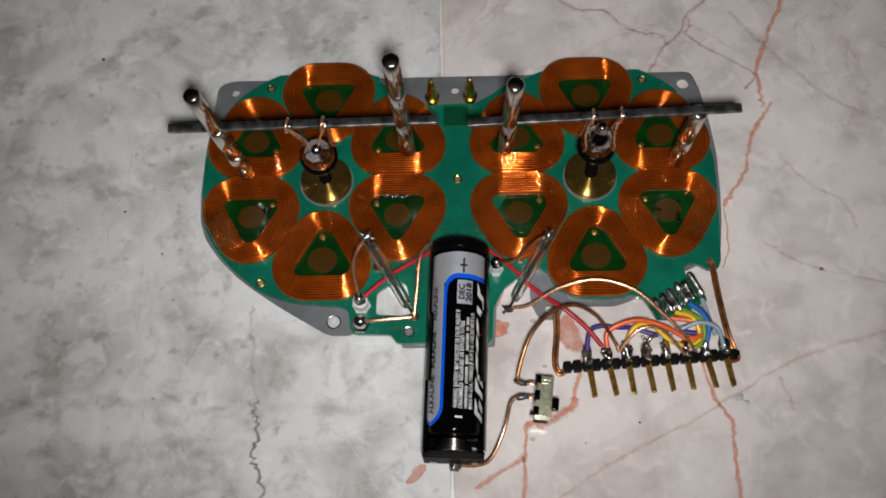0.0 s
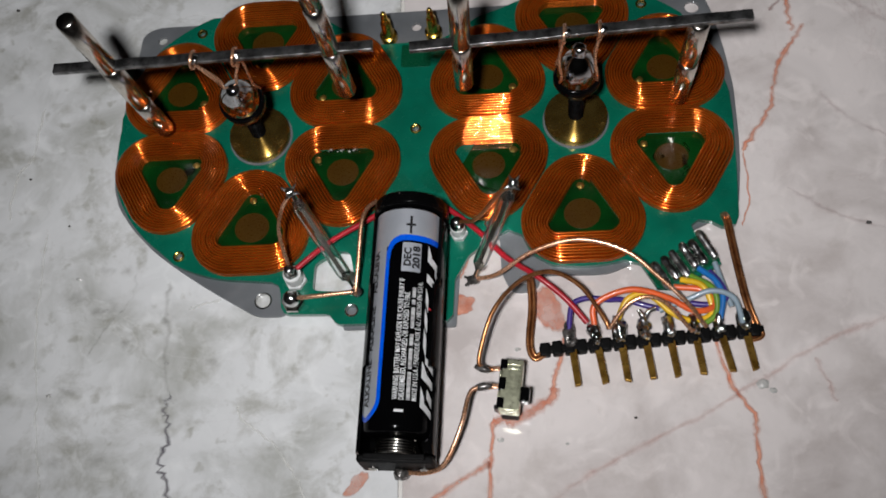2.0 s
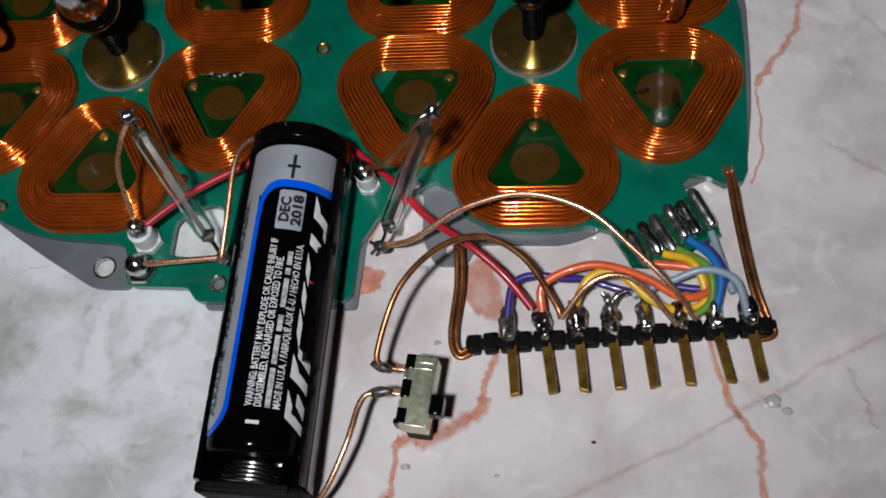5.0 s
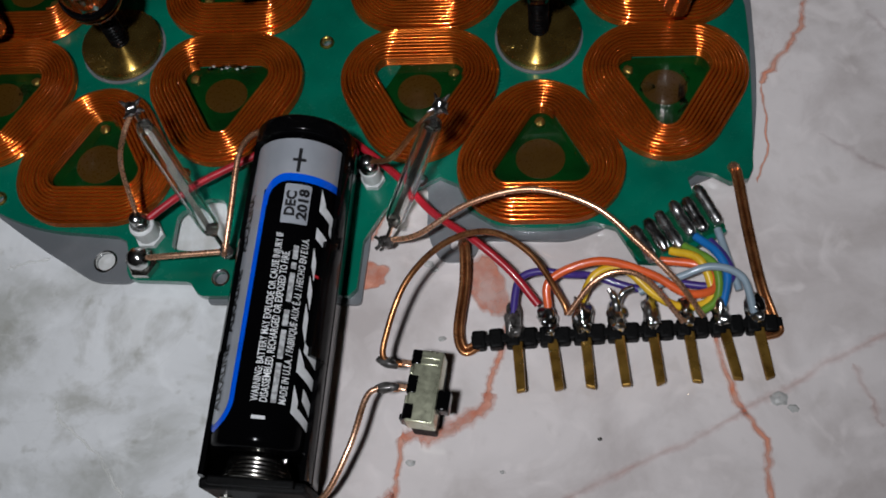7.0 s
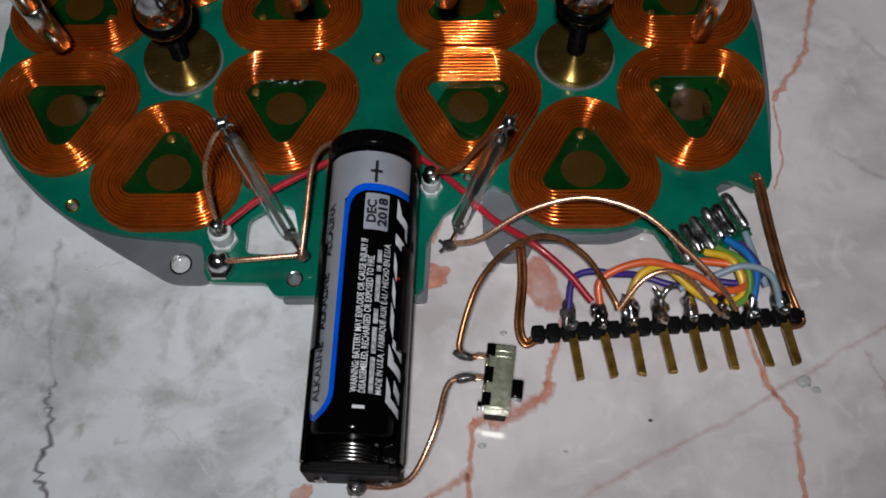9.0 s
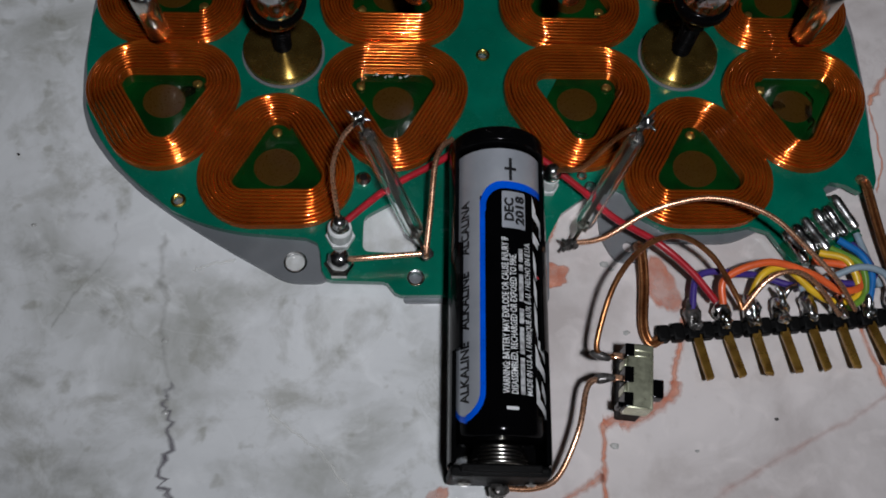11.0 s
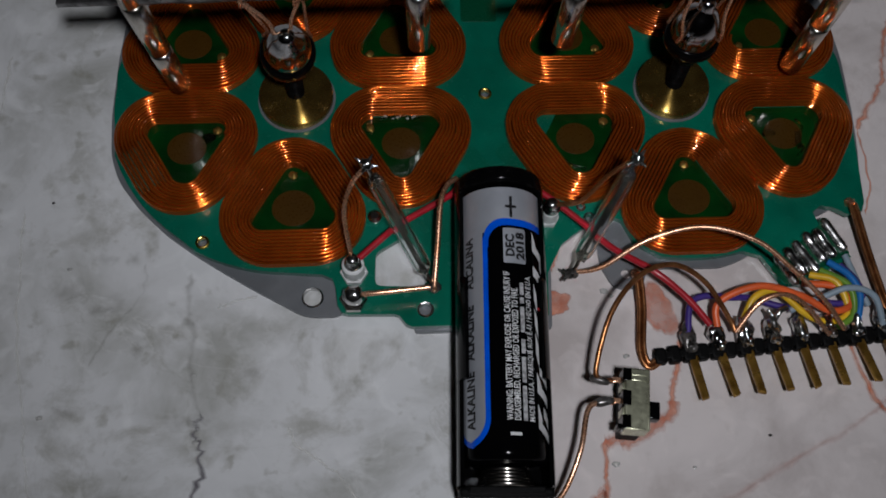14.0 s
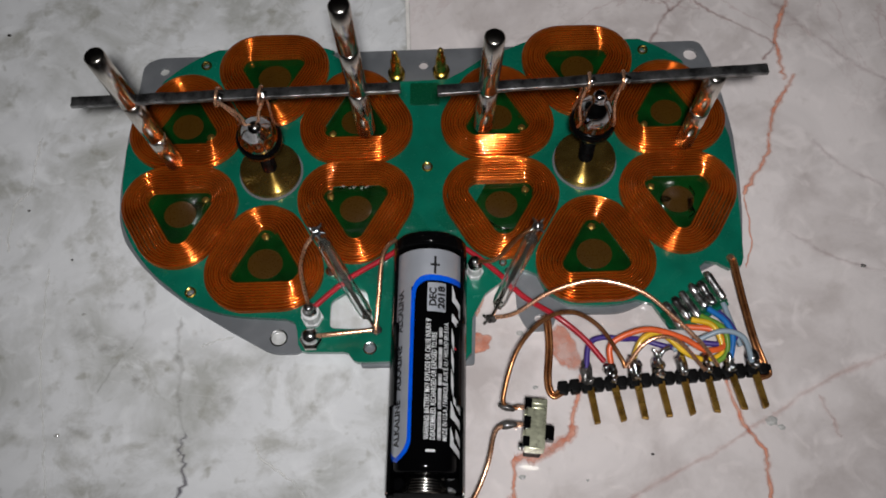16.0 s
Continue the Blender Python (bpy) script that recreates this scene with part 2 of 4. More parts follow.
VEIN_BROWN = vein_material("brown_violet_vein", (0.34, 0.16, 0.14), (0.40, 0.27, 0.25), 0.62)
SMUDGE = vein_material("olive_smudge", (0.19, 0.175, 0.13), (0.30, 0.29, 0.25), 0.42)
VEIN_PINK = vein_material("soft_pink_vein", (0.64, 0.36, 0.31), (0.64, 0.46, 0.42), 0.55)
VEIN_DARK = vein_material("dark_crack", (0.12, 0.11, 0.13), (0.34, 0.33, 0.34), 0.85)
VEIN_WHITE = vein_material("white_vein", (0.86, 0.86, 0.82), (0.76, 0.76, 0.72), 0.7)

# ---- helpers (all shapes in millimetres) ----


def part(name, bm, material, parent=None, label="", smooth=True):
    me = bpy.data.meshes.new(name)
    bmesh.ops.scale(bm, vec=(MM, MM, MM), verts=bm.verts)
    bm.normal_update()
    bm.to_mesh(me)
    bm.free()
    me.materials.append(material)
    if smooth:
        me.shade_smooth()
        me.set_sharp_from_angle(angle=radians(21 if len(me.polygons) < 130 else 57))
    ob = new(name, me)
    ob.parent = parent
    if label:
        tagged(ob, label)
    return ob


def thing(name, at, label, category, group="", rz=0.0, kind=""):
    e = new(name)
    e.empty_display_size = 0.005
    e.matrix_world = pose(at[0] * MM, at[1] * MM, at[2] * MM, 0, 0, rz)
    return tagged(e, label, category, group, kind)


def box(sx, sy, sz, at=(0, 0, 0), bevel=0.0, bm=None, m=None, segments=2):
    """A box with its base centre at 'at'."""
    b = bmesh.new()
    bmesh.ops.create_cube(b, size=1)
    bmesh.ops.scale(b, vec=(sx, sy, sz), verts=b.verts)
    if bevel:
        bmesh.ops.bevel(b, geom=b.edges[:], offset=bevel, segments=segments, affect="EDGES", profile=0.5)
    bmesh.ops.translate(b, vec=(at[0], at[1], at[2] + sz / 2), verts=b.verts)
    if m:
        bmesh.ops.transform(b, matrix=m, verts=b.verts)
    return joined(bm, b)


def joined(bm, b):
    if bm is None:
        return b
    me = bpy.data.meshes.new("tmp")
    b.to_mesh(me)
    b.free()
    bm.from_mesh(me)
    bpy.data.meshes.remove(me)
    return bm


def lathe(profile, sides=32, at=(0, 0, 0), bm=None, m=None, flip=False):
    """Turns (radius, height) pairs round z; a radius of 0 closes the end."""
    b = bmesh.new()
    rings = []
    for r, z in profile:
        if r <= 1e-6:
            rings.append([b.verts.new((0, 0, z))])
        else:
            rings.append([b.verts.new((r * math.cos(2 * math.pi * k / sides), r * math.sin(2 * math.pi * k / sides), z)) for k in range(sides)])
    for a, c in zip(rings, rings[1:]):
        for k in range(sides):
            j = (k + 1) % sides
            if len(a) == 1 and len(c) == 1:
                continue
            if len(a) == 1:
                b.faces.new((a[0], c[j], c[k]))
            elif len(c) == 1:
                b.faces.new((a[k], a[j], c[0]))
            else:
                b.faces.new((a[k], a[j], c[j], c[k]))
    bmesh.ops.recalc_face_normals(b, faces=b.faces)
    if flip:
        bmesh.ops.reverse_faces(b, faces=b.faces)
    if m:
        bmesh.ops.transform(b, matrix=m, verts=b.verts)
    bmesh.ops.translate(b, vec=at, verts=b.verts)
    return joined(bm, b)


def glide(points, steps=8, closed=False):
    """Catmull-Rom through the points."""
    p = [Vector(q) for q in points]
    n = len(p)
    out = []
    for i in range(n if closed else n - 1):
        if closed:
            a, b, c, d = (p[(i + k) % n] for k in (-1, 0, 1, 2))
        else:
            b, c = p[i], p[i + 1]
            a = p[i - 1] if i else b * 2 - c
            d = p[i + 2] if i + 2 < n else c * 2 - b
        for s in range(steps):
            t = s / steps
            out.append(0.5 * (2 * b + (c - a) * t + (2 * a - 5 * b + 4 * c - d) * t * t + (3 * b - a - 3 * c + d) * t ** 3))
    if not closed:
        out.append(p[-1])
    return out


def tube(path, radius, sides=8, closed=False, bm=None, caps=True):
    """A round wire along the path; radius a number or one for each point."""
    b = bmesh.new()
    path = [Vector(q) for q in path]
    n = len(path)
    rad = radius if isinstance(radius, (list, tuple)) else [radius] * n
    ref, rings = Vector((0, 0, 1)), []
    for i in range(n):
        nxt = path[(i + 1) % n] if closed or i + 1 < n else path[i]
        prv = path[i - 1] if closed or i else path[i]
        d = (nxt - prv).normalized()
        side = d.cross(ref)
        if side.length < 0.05:
            side = d.cross(Vector((1, 0, 0))) if not rings else side0
        side.normalize()
        if rings and side.dot(side0) < 0:
            side.negate()
        side0 = side
        up = side.cross(d).normalized()
        rings.append([b.verts.new(path[i] + rad[i] * (math.cos(a) * side + math.sin(a) * up)) for a in (2 * math.pi * k / sides for k in range(sides))])
    for i in range(n if closed else n - 1):
        a, c = rings[i], rings[(i + 1) % n]
        for k in range(sides):
            b.faces.new((a[k], a[(k + 1) % sides], c[(k + 1) % sides], c[k]))
    if not closed and caps:
        b.faces.new(rings[0])
        b.faces.new(rings[-1][::-1])
    bmesh.ops.recalc_face_normals(b, faces=b.faces)
    return joined(bm, b)


def blob(size, at, seed=0, rough=0.18, bm=None, m=None, level=3):
    """A lumpy drop of solder."""
    b = bmesh.new()
    bmesh.ops.create_icosphere(b, subdivisions=level, radius=1)
    for v in b.verts:
        k = 1 + rough * noise.noise(v.co * 1.7 + Vector((seed * 3.1, seed * 7.7, seed)))
        v.co = Vector((v.co.x * size[0] * k, v.co.y * size[1] * k, v.co.z * size[2] * k))
    if m:
        bmesh.ops.transform(b, matrix=m, verts=b.verts)
    bmesh.ops.translate(b, vec=at, verts=b.verts)
    return joined(bm, b)


def slab(outline, z0, z1, holes=(), bevel=0.15):
    """A flat sheet of that outline (counter-clockwise), with round or shaped holes through it."""
    b = bmesh.new()
    loops = []
    for loop in (outline, *holes):
        vs = [b.verts.new((x, y, z1)) for x, y in loop]
        loops.append([b.edges.new((vs[i], vs[(i + 1) % len(vs)])) for i in range(len(vs))])
    bmesh.ops.triangle_fill(b, use_beauty=True, use_dissolve=False, edges=[e for l in loops for e in l])
    bmesh.ops.recalc_face_normals(b, faces=b.faces)
    if sum(f.normal.z for f in b.faces) < 0:
        bmesh.ops.reverse_faces(b, faces=b.faces)
    got = bmesh.ops.extrude_face_region(b, geom=b.faces[:])
    bmesh.ops.translate(b, vec=(0, 0, z0 - z1), verts=[g for g in got["geom"] if isinstance(g, bmesh.types.BMVert)])
    bmesh.ops.recalc_face_normals(b, faces=b.faces)
    return b


def arc(cx, cy, r, a0, a1, n=24):
    return [(cx + r * math.cos(radians(a0 + (a1 - a0) * k / n)), cy + r * math.sin(radians(a0 + (a1 - a0) * k / n))) for k in range(n + 1)]


def ring(cx, cy, r, n=20):
    return [(cx + r * math.cos(2 * math.pi * k / n), cy + r * math.sin(2 * math.pi * k / n)) for k in range(n)]


def soft(points, r=1.5, n=4):
    """Rounds the corners of an outline."""
    out = []
    for i, p in enumerate(points):
        p, a, c = Vector(p), Vector(points[i - 1]), Vector(points[(i + 1) % len(points)])
        da, dc = (a - p), (c - p)
        k = min(r, da.length * 0.45, dc.length * 0.45)
        s, e = p + da.normalized() * k, p + dc.normalized() * k
        for j in range(n + 1):
            t = j / n
            out.append(tuple((1 - t) ** 2 * s + 2 * t * (1 - t) * p + t * t * e))
    return out


# ---- the place: a tiled marble floor in a dark room ----
TILE = 600.0
floor = tagged(new("floor"), "polished marble floor of large grey and pink tiles", "floor", kind="structure")
floor.matrix_world = pose(-0.0031, 0.12, 0, 0, 0, 2.0)
bed = part("joint_bed", box(3600, 3600, 10, (0, 0, -11.2)), GROUT, floor)
tile_bm = box(TILE - 0.9, TILE - 0.9, 10, (0, 0, -10), bevel=0.25)
tile_me = {}
for i in range(-3, 3):
    for j in range(-3, 3):
        key = i % 2
        if key not in tile_me:
            tile_me[key] = part("tile", tile_bm.copy(), MARBLE_GREY if key else MARBLE_PINK, floor, smooth=False)
            tob = tile_me[key]
        else:
            tob = new("tile", tile_me[key].data)
            tob.parent = floor
        tob.location = ((i + 0.5) * TILE * MM, (j + 0.2) * TILE * MM, 0)
tile_bm.free()
for name, at, size in (("wall_north", (0, 1860, 0), (3720, 120, 2500)), ("wall_south", (0, -1740, 0), (3720, 120, 2500)),
                       ("wall_east", (1860, 60, 0), (120, 3480, 2500)), ("wall_west", (-1860, 60, 0), (120, 3480, 2500))):
    tagged(part(name, box(*size, (*at[:2], -5)), WALLPAINT, None, smooth=False), "plain painted wall of the dark room", "wall", kind="structure").matrix_world = pose(0, 0.06, 0, 0, 0, 2)
tagged(part("ceiling", box(3720, 3720, 100, (0, 60, 2495)), WALLPAINT, None, smooth=False), "plain pale ceiling of the dark room", "ceiling", kind="structure").matrix_world = pose(0, 0.06, 0, 0, 0, 2)


def vein(points, width, material, seed, z=0.05, jitter=0.5):
    """A thin uneven mineral vein let into the stone."""
    path = glide([(x, y, 0) for x, y in points], 10)
    b = bmesh.new()
    layer = b.verts.layers.float.new("core")
    rows = []
    for i, p in enumerate(path):
        d = path[min(i + 1, len(path) - 1)] - path[max(i - 1, 0)]
        side = Vector((-d.y, d.x, 0)).normalized()
        wob = noise.noise(Vector((i * 0.35, seed * 5.3, 0))) * jitter + noise.noise(Vector((i * 1.3, seed, 3))) * jitter * 0.5
        w = 0.75 * width * (0.75 + 0.9 * abs(noise.noise(Vector((i * 0.23, seed * 2.1, 9)))))
        if i in (0, len(path) - 1):
            w *= 0.2
        row = []
        for s, c in ((-1.35, 0.0), (-0.7, 0.35), (0, 1.0), (0.7, 0.35), (1.35, 0.0)):
            v = b.verts.new((*(p + side * (wob * 1.2 + s * w)).xy, z))
            v[layer] = c
            row.append(v)
        rows.append(row)
    for a, c in zip(rows, rows[1:]):
        for k in range(4):
            b.faces.new((a[k], a[k + 1], c[k + 1], c[k]))
    return part("vein", b, material, vein_home)


def stain(cx, cy, rx, ry, turn, material, seed, z=0.05, cores=((0.45, 0.95), (0.8, 0.8), (1.0, 0.0))):
    """An irregular patch of coloured stone."""
    b = bmesh.new()
    layer = b.verts.layers.float.new("core")
    mid = b.verts.new((cx, cy, z))
    mid[layer] = 1.0
    rings = []
    for f, c in cores:
        row = []
        for k in range(36):
            a = 2 * math.pi * k / 36
            q = 1 + 0.35 * noise.noise(Vector((math.cos(a) * 1.6, math.sin(a) * 1.6, seed))) + 0.12 * noise.noise(Vector((math.cos(a) * 6, math.sin(a) * 6, seed)))
            x, y = rx * f * q * math.cos(a), ry * f * q * math.sin(a)
            t = radians(turn)
            v = b.verts.new((cx + x * math.cos(t) - y * math.sin(t), cy + x * math.sin(t) + y * math.cos(t), z))
            v[layer] = c
            row.append(v)
        rings.append(row)
    for k in range(36):
        j = (k + 1) % 36
        b.faces.new((mid, rings[0][k], rings[0][j]))
        for a, c in zip(rings, rings[1:]):
            b.faces.new((a[k], c[k], c[j], a[j]))
    return part("stone_patch", b, material, vein_home)


vein_home = thing("stone_figure", (0, 0, 0), "orange, violet, white and dark veins of the polished marble", "marble veins", kind="structure")
vein([(97.5, 220), (96.8, 195), (93.7, 187.7), (90.3, 179), (87.4, 171), (87.5, 163), (88, 158)], 1.05, VEIN_ORANGE, 1)
vein([(90.7, 160), (87.7, 155.3), (83.7, 149), (82, 142.6), (80.5, 137), (75.5, 129.6), (73.8, 126.5)], 0.95, VEIN_ORANGE, 30)
vein([(73.8, 126.5), (74, 115), (72, 108)], 0.3, VEIN_ORANGE, 2)
vein([(18, 206), (32.2, 194.5), (36.8, 192), (43.5, 191.9), (48.4, 186.9), (53.9, 183.8), (59.5, 183.1), (61.4, 180.1), (59.1, 175.9), (55, 168)], 0.8, VEIN_BROWN, 4)
vein([(80, 203), (74.4, 195.4), (68.2, 189.8), (66.2, 183.7), (61.3, 179.5)], 0.85, VEIN_BROWN, 3)
vein([(68.2, 189.8), (69, 186.1), (67.3, 183.7)], 0.5, VEIN_ORANGE, 31)
vein([(54.1, 186.9), (60.7, 185.6), (67.3, 183.7)], 0.5, VEIN_FAINT, 32)
vein([(67.3, 183.7), (71, 180), (76.3, 176.4), (82, 172.7), (86.6, 168.6), (83.2, 164)], 0.7, VEIN_BROWN, 33)
vein([(80.8, 191.6), (87.1, 182.9), (92.5, 176.8), (103.2, 165), (110.3, 159.2), (116.7, 155.8)], 1.2, VEIN_FAINT, 7)
vein([(92.1, 141.4), (94.9, 137.1), (100.9, 131.7), (107, 127.5), (109.7, 120.2)], 1.1, VEIN_FAINT, 8)
vein([(82.3, 117.1), (89.2, 112.1), (97.9, 108.1), (114.8, 104.2)], 0.9, VEIN_FAINT, 34)
vein([(63.5, 84), (66.6, 73.2), (70.3, 65.9), (70.3, 58.7), (70.8, 48.9), (72, 30)], 0.85, VEIN_ORANGE, 5)
vein([(20, 42), (28.8, 48.6), (39, 55.6), (53.6, 62.9), (71.7, 73.2), (87.1, 82.3), (102.4, 87.7), (130, 95)], 0.95, VEIN_PINK, 6)
vein([(83.7, 78.5), (85.5, 73), (86.6, 69)], 0.7, VEIN_PINK, 35)
stain(30.0, 89.5, 3.2, 5.8, 25, STONE_ORANGE, 1.0)
stain(11.2, 91.0, 3.0, 2.4, 10, STONE_ORANGE, 2.0)
vein([(11, 97), (12, 101), (14.5, 104.5)], 0.6, VEIN_ORANGE, 9)
vein([(33.5, 84), (32, 78), (30.8, 74.4), (30.4, 71)], 1.0, VEIN_ORANGE, 10, jitter=0.3)
vein([(30.6, 72.5), (30.3, 70.6), (27.8, 68.4), (24.5, 66.9), (21.2, 66.0), (18.0, 65.3)], 1.7, STONE_ORANGE, 51, jitter=0.25, z=0.055)
vein([(26.5, 67.4), (23.5, 65.6), (20.6, 65.0)], 1.3, VEIN_ORANGE, 52, jitter=0.25, z=0.06)
stain(-9.6, 52.6, 1.7, 3.2, -40, VEIN_ORANGE, 6.0)
vein([(18.2, 65.6), (17.8, 60.5), (17.6, 56.4), (17, 40)], 0.8, VEIN_ORANGE, 11, jitter=0.3)
vein([(17.6, 56.9), (14.5, 55.1), (11.8, 53.4), (5, 49)], 1.1, VEIN_ORANGE, 12, jitter=0.3)
vein([(-55.3, 98), (-55.2, 89.1), (-53.9, 86.8), (-53.7, 78.3), (-51.5, 71.1)], 0.9, SMUDGE, 36, jitter=0.9)
vein([(-51.6, 71.6), (-52.6, 67.8), (-51, 64.6), (-51.9, 57.1), (-50.8, 54), (-48.6, 48.3), (-51, 36), (-49, 20)], 0.75, VEIN_DARK, 14, jitter=1.3)
vein([(-63.4, 99.8), (-63.6, 93.9), (-68.9, 86.4), (-71.7, 80.5)], 0.5, SMUDGE, 37)
vein([(-93.8, 145), (-94.4, 131.3), (-97.6, 124.2), (-96.8, 114.1)], 0.6, VEIN_WHITE, 38)
vein([(-87, 110.4), (-85.7, 96), (-84.6, 83.2), (-82.1, 72), (-80, 61.2), (-77.4, 51.7), (-75.9, 46)], 0.5, VEIN_WHITE, 15)
vein([(-36.5, 69), (-34.9, 65.8), (-28.8, 61.5), (-23.3, 55.2), (-20.4, 50.1), (-12, 40)], 0.42, VEIN_WHITE, 16)
vein([(-50, 91), (-48.6, 91.6), (-42.8, 93.2)], 0.5, VEIN_WHITE, 39)
for k, (x, y, rx, ry) in enumerate(((-54.4, 70.2, 4.2, 1.6), (-75.2, 72, 2.6, 1.8), (-54.8, 88.6, 1.9, 1.7), (-65.8, 57.6, 2.2, 1.7), (-90.5, 57.9, 2.0, 2.6), (-70.6, 100.7, 2.2, 1.3),
                                    (-65.8, 100.6, 1.7, 1.2), (-71.3, 90.9, 2.0, 1.5), (-67.6, 92.2, 2.2, 1.9), (-77, 94.2, 4.5, 2.0), (-63.8, 83.3, 1.8, 1.2), (-43.4, 78.7, 2.2, 1.3),
                                    (-115.7, 112.3, 4.4, 1.5), (-119, 81.4, 3.0, 2.4), (-109.3, 94.1, 3.4, 1.8), (-106, 66.4, 3.0, 2.0), (-98.8, 69.7, 3.2, 1.6), (-118.8, 93.5, 3.0, 1.6), (-75.4, 57, 2.4, 1.4))):
    stain(x, y, rx * 1.35, ry * 1.35, 12 * math.sin(k * 2.3), SMUDGE, 4.0 + k * 1.7, 0.05 + 0.004 * (k % 4), ((0.3, 0.75), (0.62, 0.35), (1.0, 0.0)))
stain(-106.2, 82, 1.2, 1.3, 0, VEIN_PINK, 40.0)
stain(-108.8, 67.5, 1.6, 1.0, 0, VEIN_PINK, 41.0)

# ---- the circuit board with its steel plate ----
LX, LY, RX, RY = -36.9, 133.4, 36.9, 134.6
PLATE_T, PCB_T = 0.9, 2.3
board = thing("circuit_board", (0, 0, 0), "green printed circuit board on a grey steel plate", "circuit board")
plate_outline = soft([(-67.3, 167.0), (67.8, 169.6), (69.9, 163.8), (71.8, 152.9), (73.0, 143), (73.0, 130), (72.6, 122), (71.4, 112), (55, 104), (47, 99), (42.5, 97.2),
                      (28.6, 97.2), (27.4, 93.6), (22.2, 93.2), (19.8, 98), (19.5, 107), (-24, 107), (-26, 97), (-27.2, 88.7), (-34.0, 88.7), (-43.7, 94.2), (-49.1, 97.5), (-54.7, 101.2),
                      (-60.2, 105.3), (-65.6, 110.6), (-69.8, 116.2), (-71.7, 121.5), (-72.5, 130), (-72.4, 143.5), (-71.1, 160), (-70.9, 165)], 2.0)
plate_holes = [ring(-32.8, 92.4, 1.7), ring(-65.6, 163, 1.2), ring(65.3, 165.6, 1.7), ring(-1, 163.6, 1.2), ring(24.6, 96.2, 1.0)]
part("steel_plate", slab(plate_outline, 0.0, PLATE_T, plate_holes), PLATE, board, "grey painted steel back plate")
pcb_outline = (
    arc(LX, LY, 34.9, 176, 192, 8) + arc(LX, LY, 35.9, 200, 234, 14) + arc(LX, LY, 36.6, 242, 268, 10) + [(-31.1, 96.3), (-29.2, 95.4), (-28.6, 93.6), (-28.2, 90.3), (-27.4, 88.9), (-26.2, 88.6), (-18.0, 88.5), (-17.2, 88.2), (-15.9, 86.5), (-14.9, 86.1), (8.4, 86.6), (9.6, 88), (9.9, 96),
     (12.8, 101.6), (18, 105.7), (21.4, 107.6), (24.4, 106.3), (26.5, 101.7), (31, 99)] + arc(RX, RY, 36.0, 265, 285, 8)
    + [(49.6, 98.8), (52.9, 93.2), (56.7, 93.0), (66.4, 98.4), (64.4, 102), (61.4, 105.4), (60.8, 107.6), (62.4, 108.9), (65, 108.4), (67.4, 107), (70.2, 107.6), (71.0, 109.6), (71.6, 122), (71.9, 134)]
    + arc(RX, RY, 35.3, 10, 32, 8) + arc(RX, RY, 38.2, 48, 66, 8) + arc(RX, RY, 36.6, 72, 112, 14) + [(20, 167), (14, 164.6), (8.5, 160.5), (4.8, 158.4), (-10, 157.8), (-14, 159.6)]
    + [(-20, 163.6), (-24, 166.4)] + arc(LX, LY, 36.6, 68, 108, 14) + arc(LX, LY, 38.0, 114, 138, 8) + arc(LX, LY, 35.6, 146, 170, 10))
window = soft([(-21.5, 94), (-12.8, 93.6), (-11.8, 95), (-13.6, 103), (-16.5, 103.4), (-21.4, 100.4)], 1.2)
pcb_holes = [window, ring(0, 134, 1.0), ring(-53, 102.9, 1.0), ring(-54.8, 163.5, 1.0), ring(53.3, 166.1, 1.0), ring(-12.5, 89.3, 1.2), ring(18.4, 107, 0.7), ring(17.0, 109.2, 0.55)]
part("green_board", slab(pcb_outline, PLATE_T, PCB_T, pcb_holes), GREEN, board, "glossy green solder mask board")
for x, y in ((0, 134), (-53, 102.9), (-54.8, 163.5), (53.3, 166.1)):
    part("eyelet", lathe([(0.85, -0.6), (0.85, 0.22), (1.0, 0.3), (1.25, 0.22), (1.35, 0.0), (1.35, -0.1)], 24, (x, y, PCB_T)), GOLD, board, "gilt brass eyelet")
for x, y, r in ((-12.5, 89.3, 1.5), (-32.8, 92.4, 2.0), (18.4, 107, 1.1), (17.0, 109.2, 0.9)):
    z = PCB_T if r != 2.0 else PLATE_T
    part("hole_rim", lathe([(r - 0.35, -0.5), (r - 0.35, 0.05), (r - 0.1, 0.12), (r, 0.03), (r, -0.1)], 24, (x, y, z)), SOLDER, board, "tinned hole rim")
part("plate_tab", slab(soft([(-14.5, 85.4), (10.2, 85.8), (10.8, 99), (-10.8, 99), (-11, 92), (-14.5, 92)], 0.8), 0.0, PLATE_T - 0.02), PLATE, board, "grey tab of the back plate under the battery holder")
# darker traces under the mask
part("dark_mask_patch", slab(soft([(-4.2, 151), (3, 151), (3, 157.4), (-4.2, 157.4)], 0.6), PCB_T, PCB_T + 0.04), GREEN_DARK, board, "darker patch in the solder mask")
part("dark_mask_patch", slab(soft([(0.5, 121), (6, 116), (11, 124), (14.5, 131), (10, 129), (5, 124.5)], 2.5), PCB_T, PCB_T + 0.04), GREEN_MID, board)
part("dark_mask_patch", slab(soft([(-6.5, 120), (-2, 115.5), (1.5, 116.5), (-3, 123)], 2.0), PCB_T, PCB_T + 0.04), GREEN_MID, board)

# ---- flat rounded-triangle coils, six round each pivot ----
TURNS, CORE_A, CORE_R = 10, 6.2, 2.4
GROW, ROUND = 0.78, 0.2   # each turn lies further out and is rounder than the one inside it


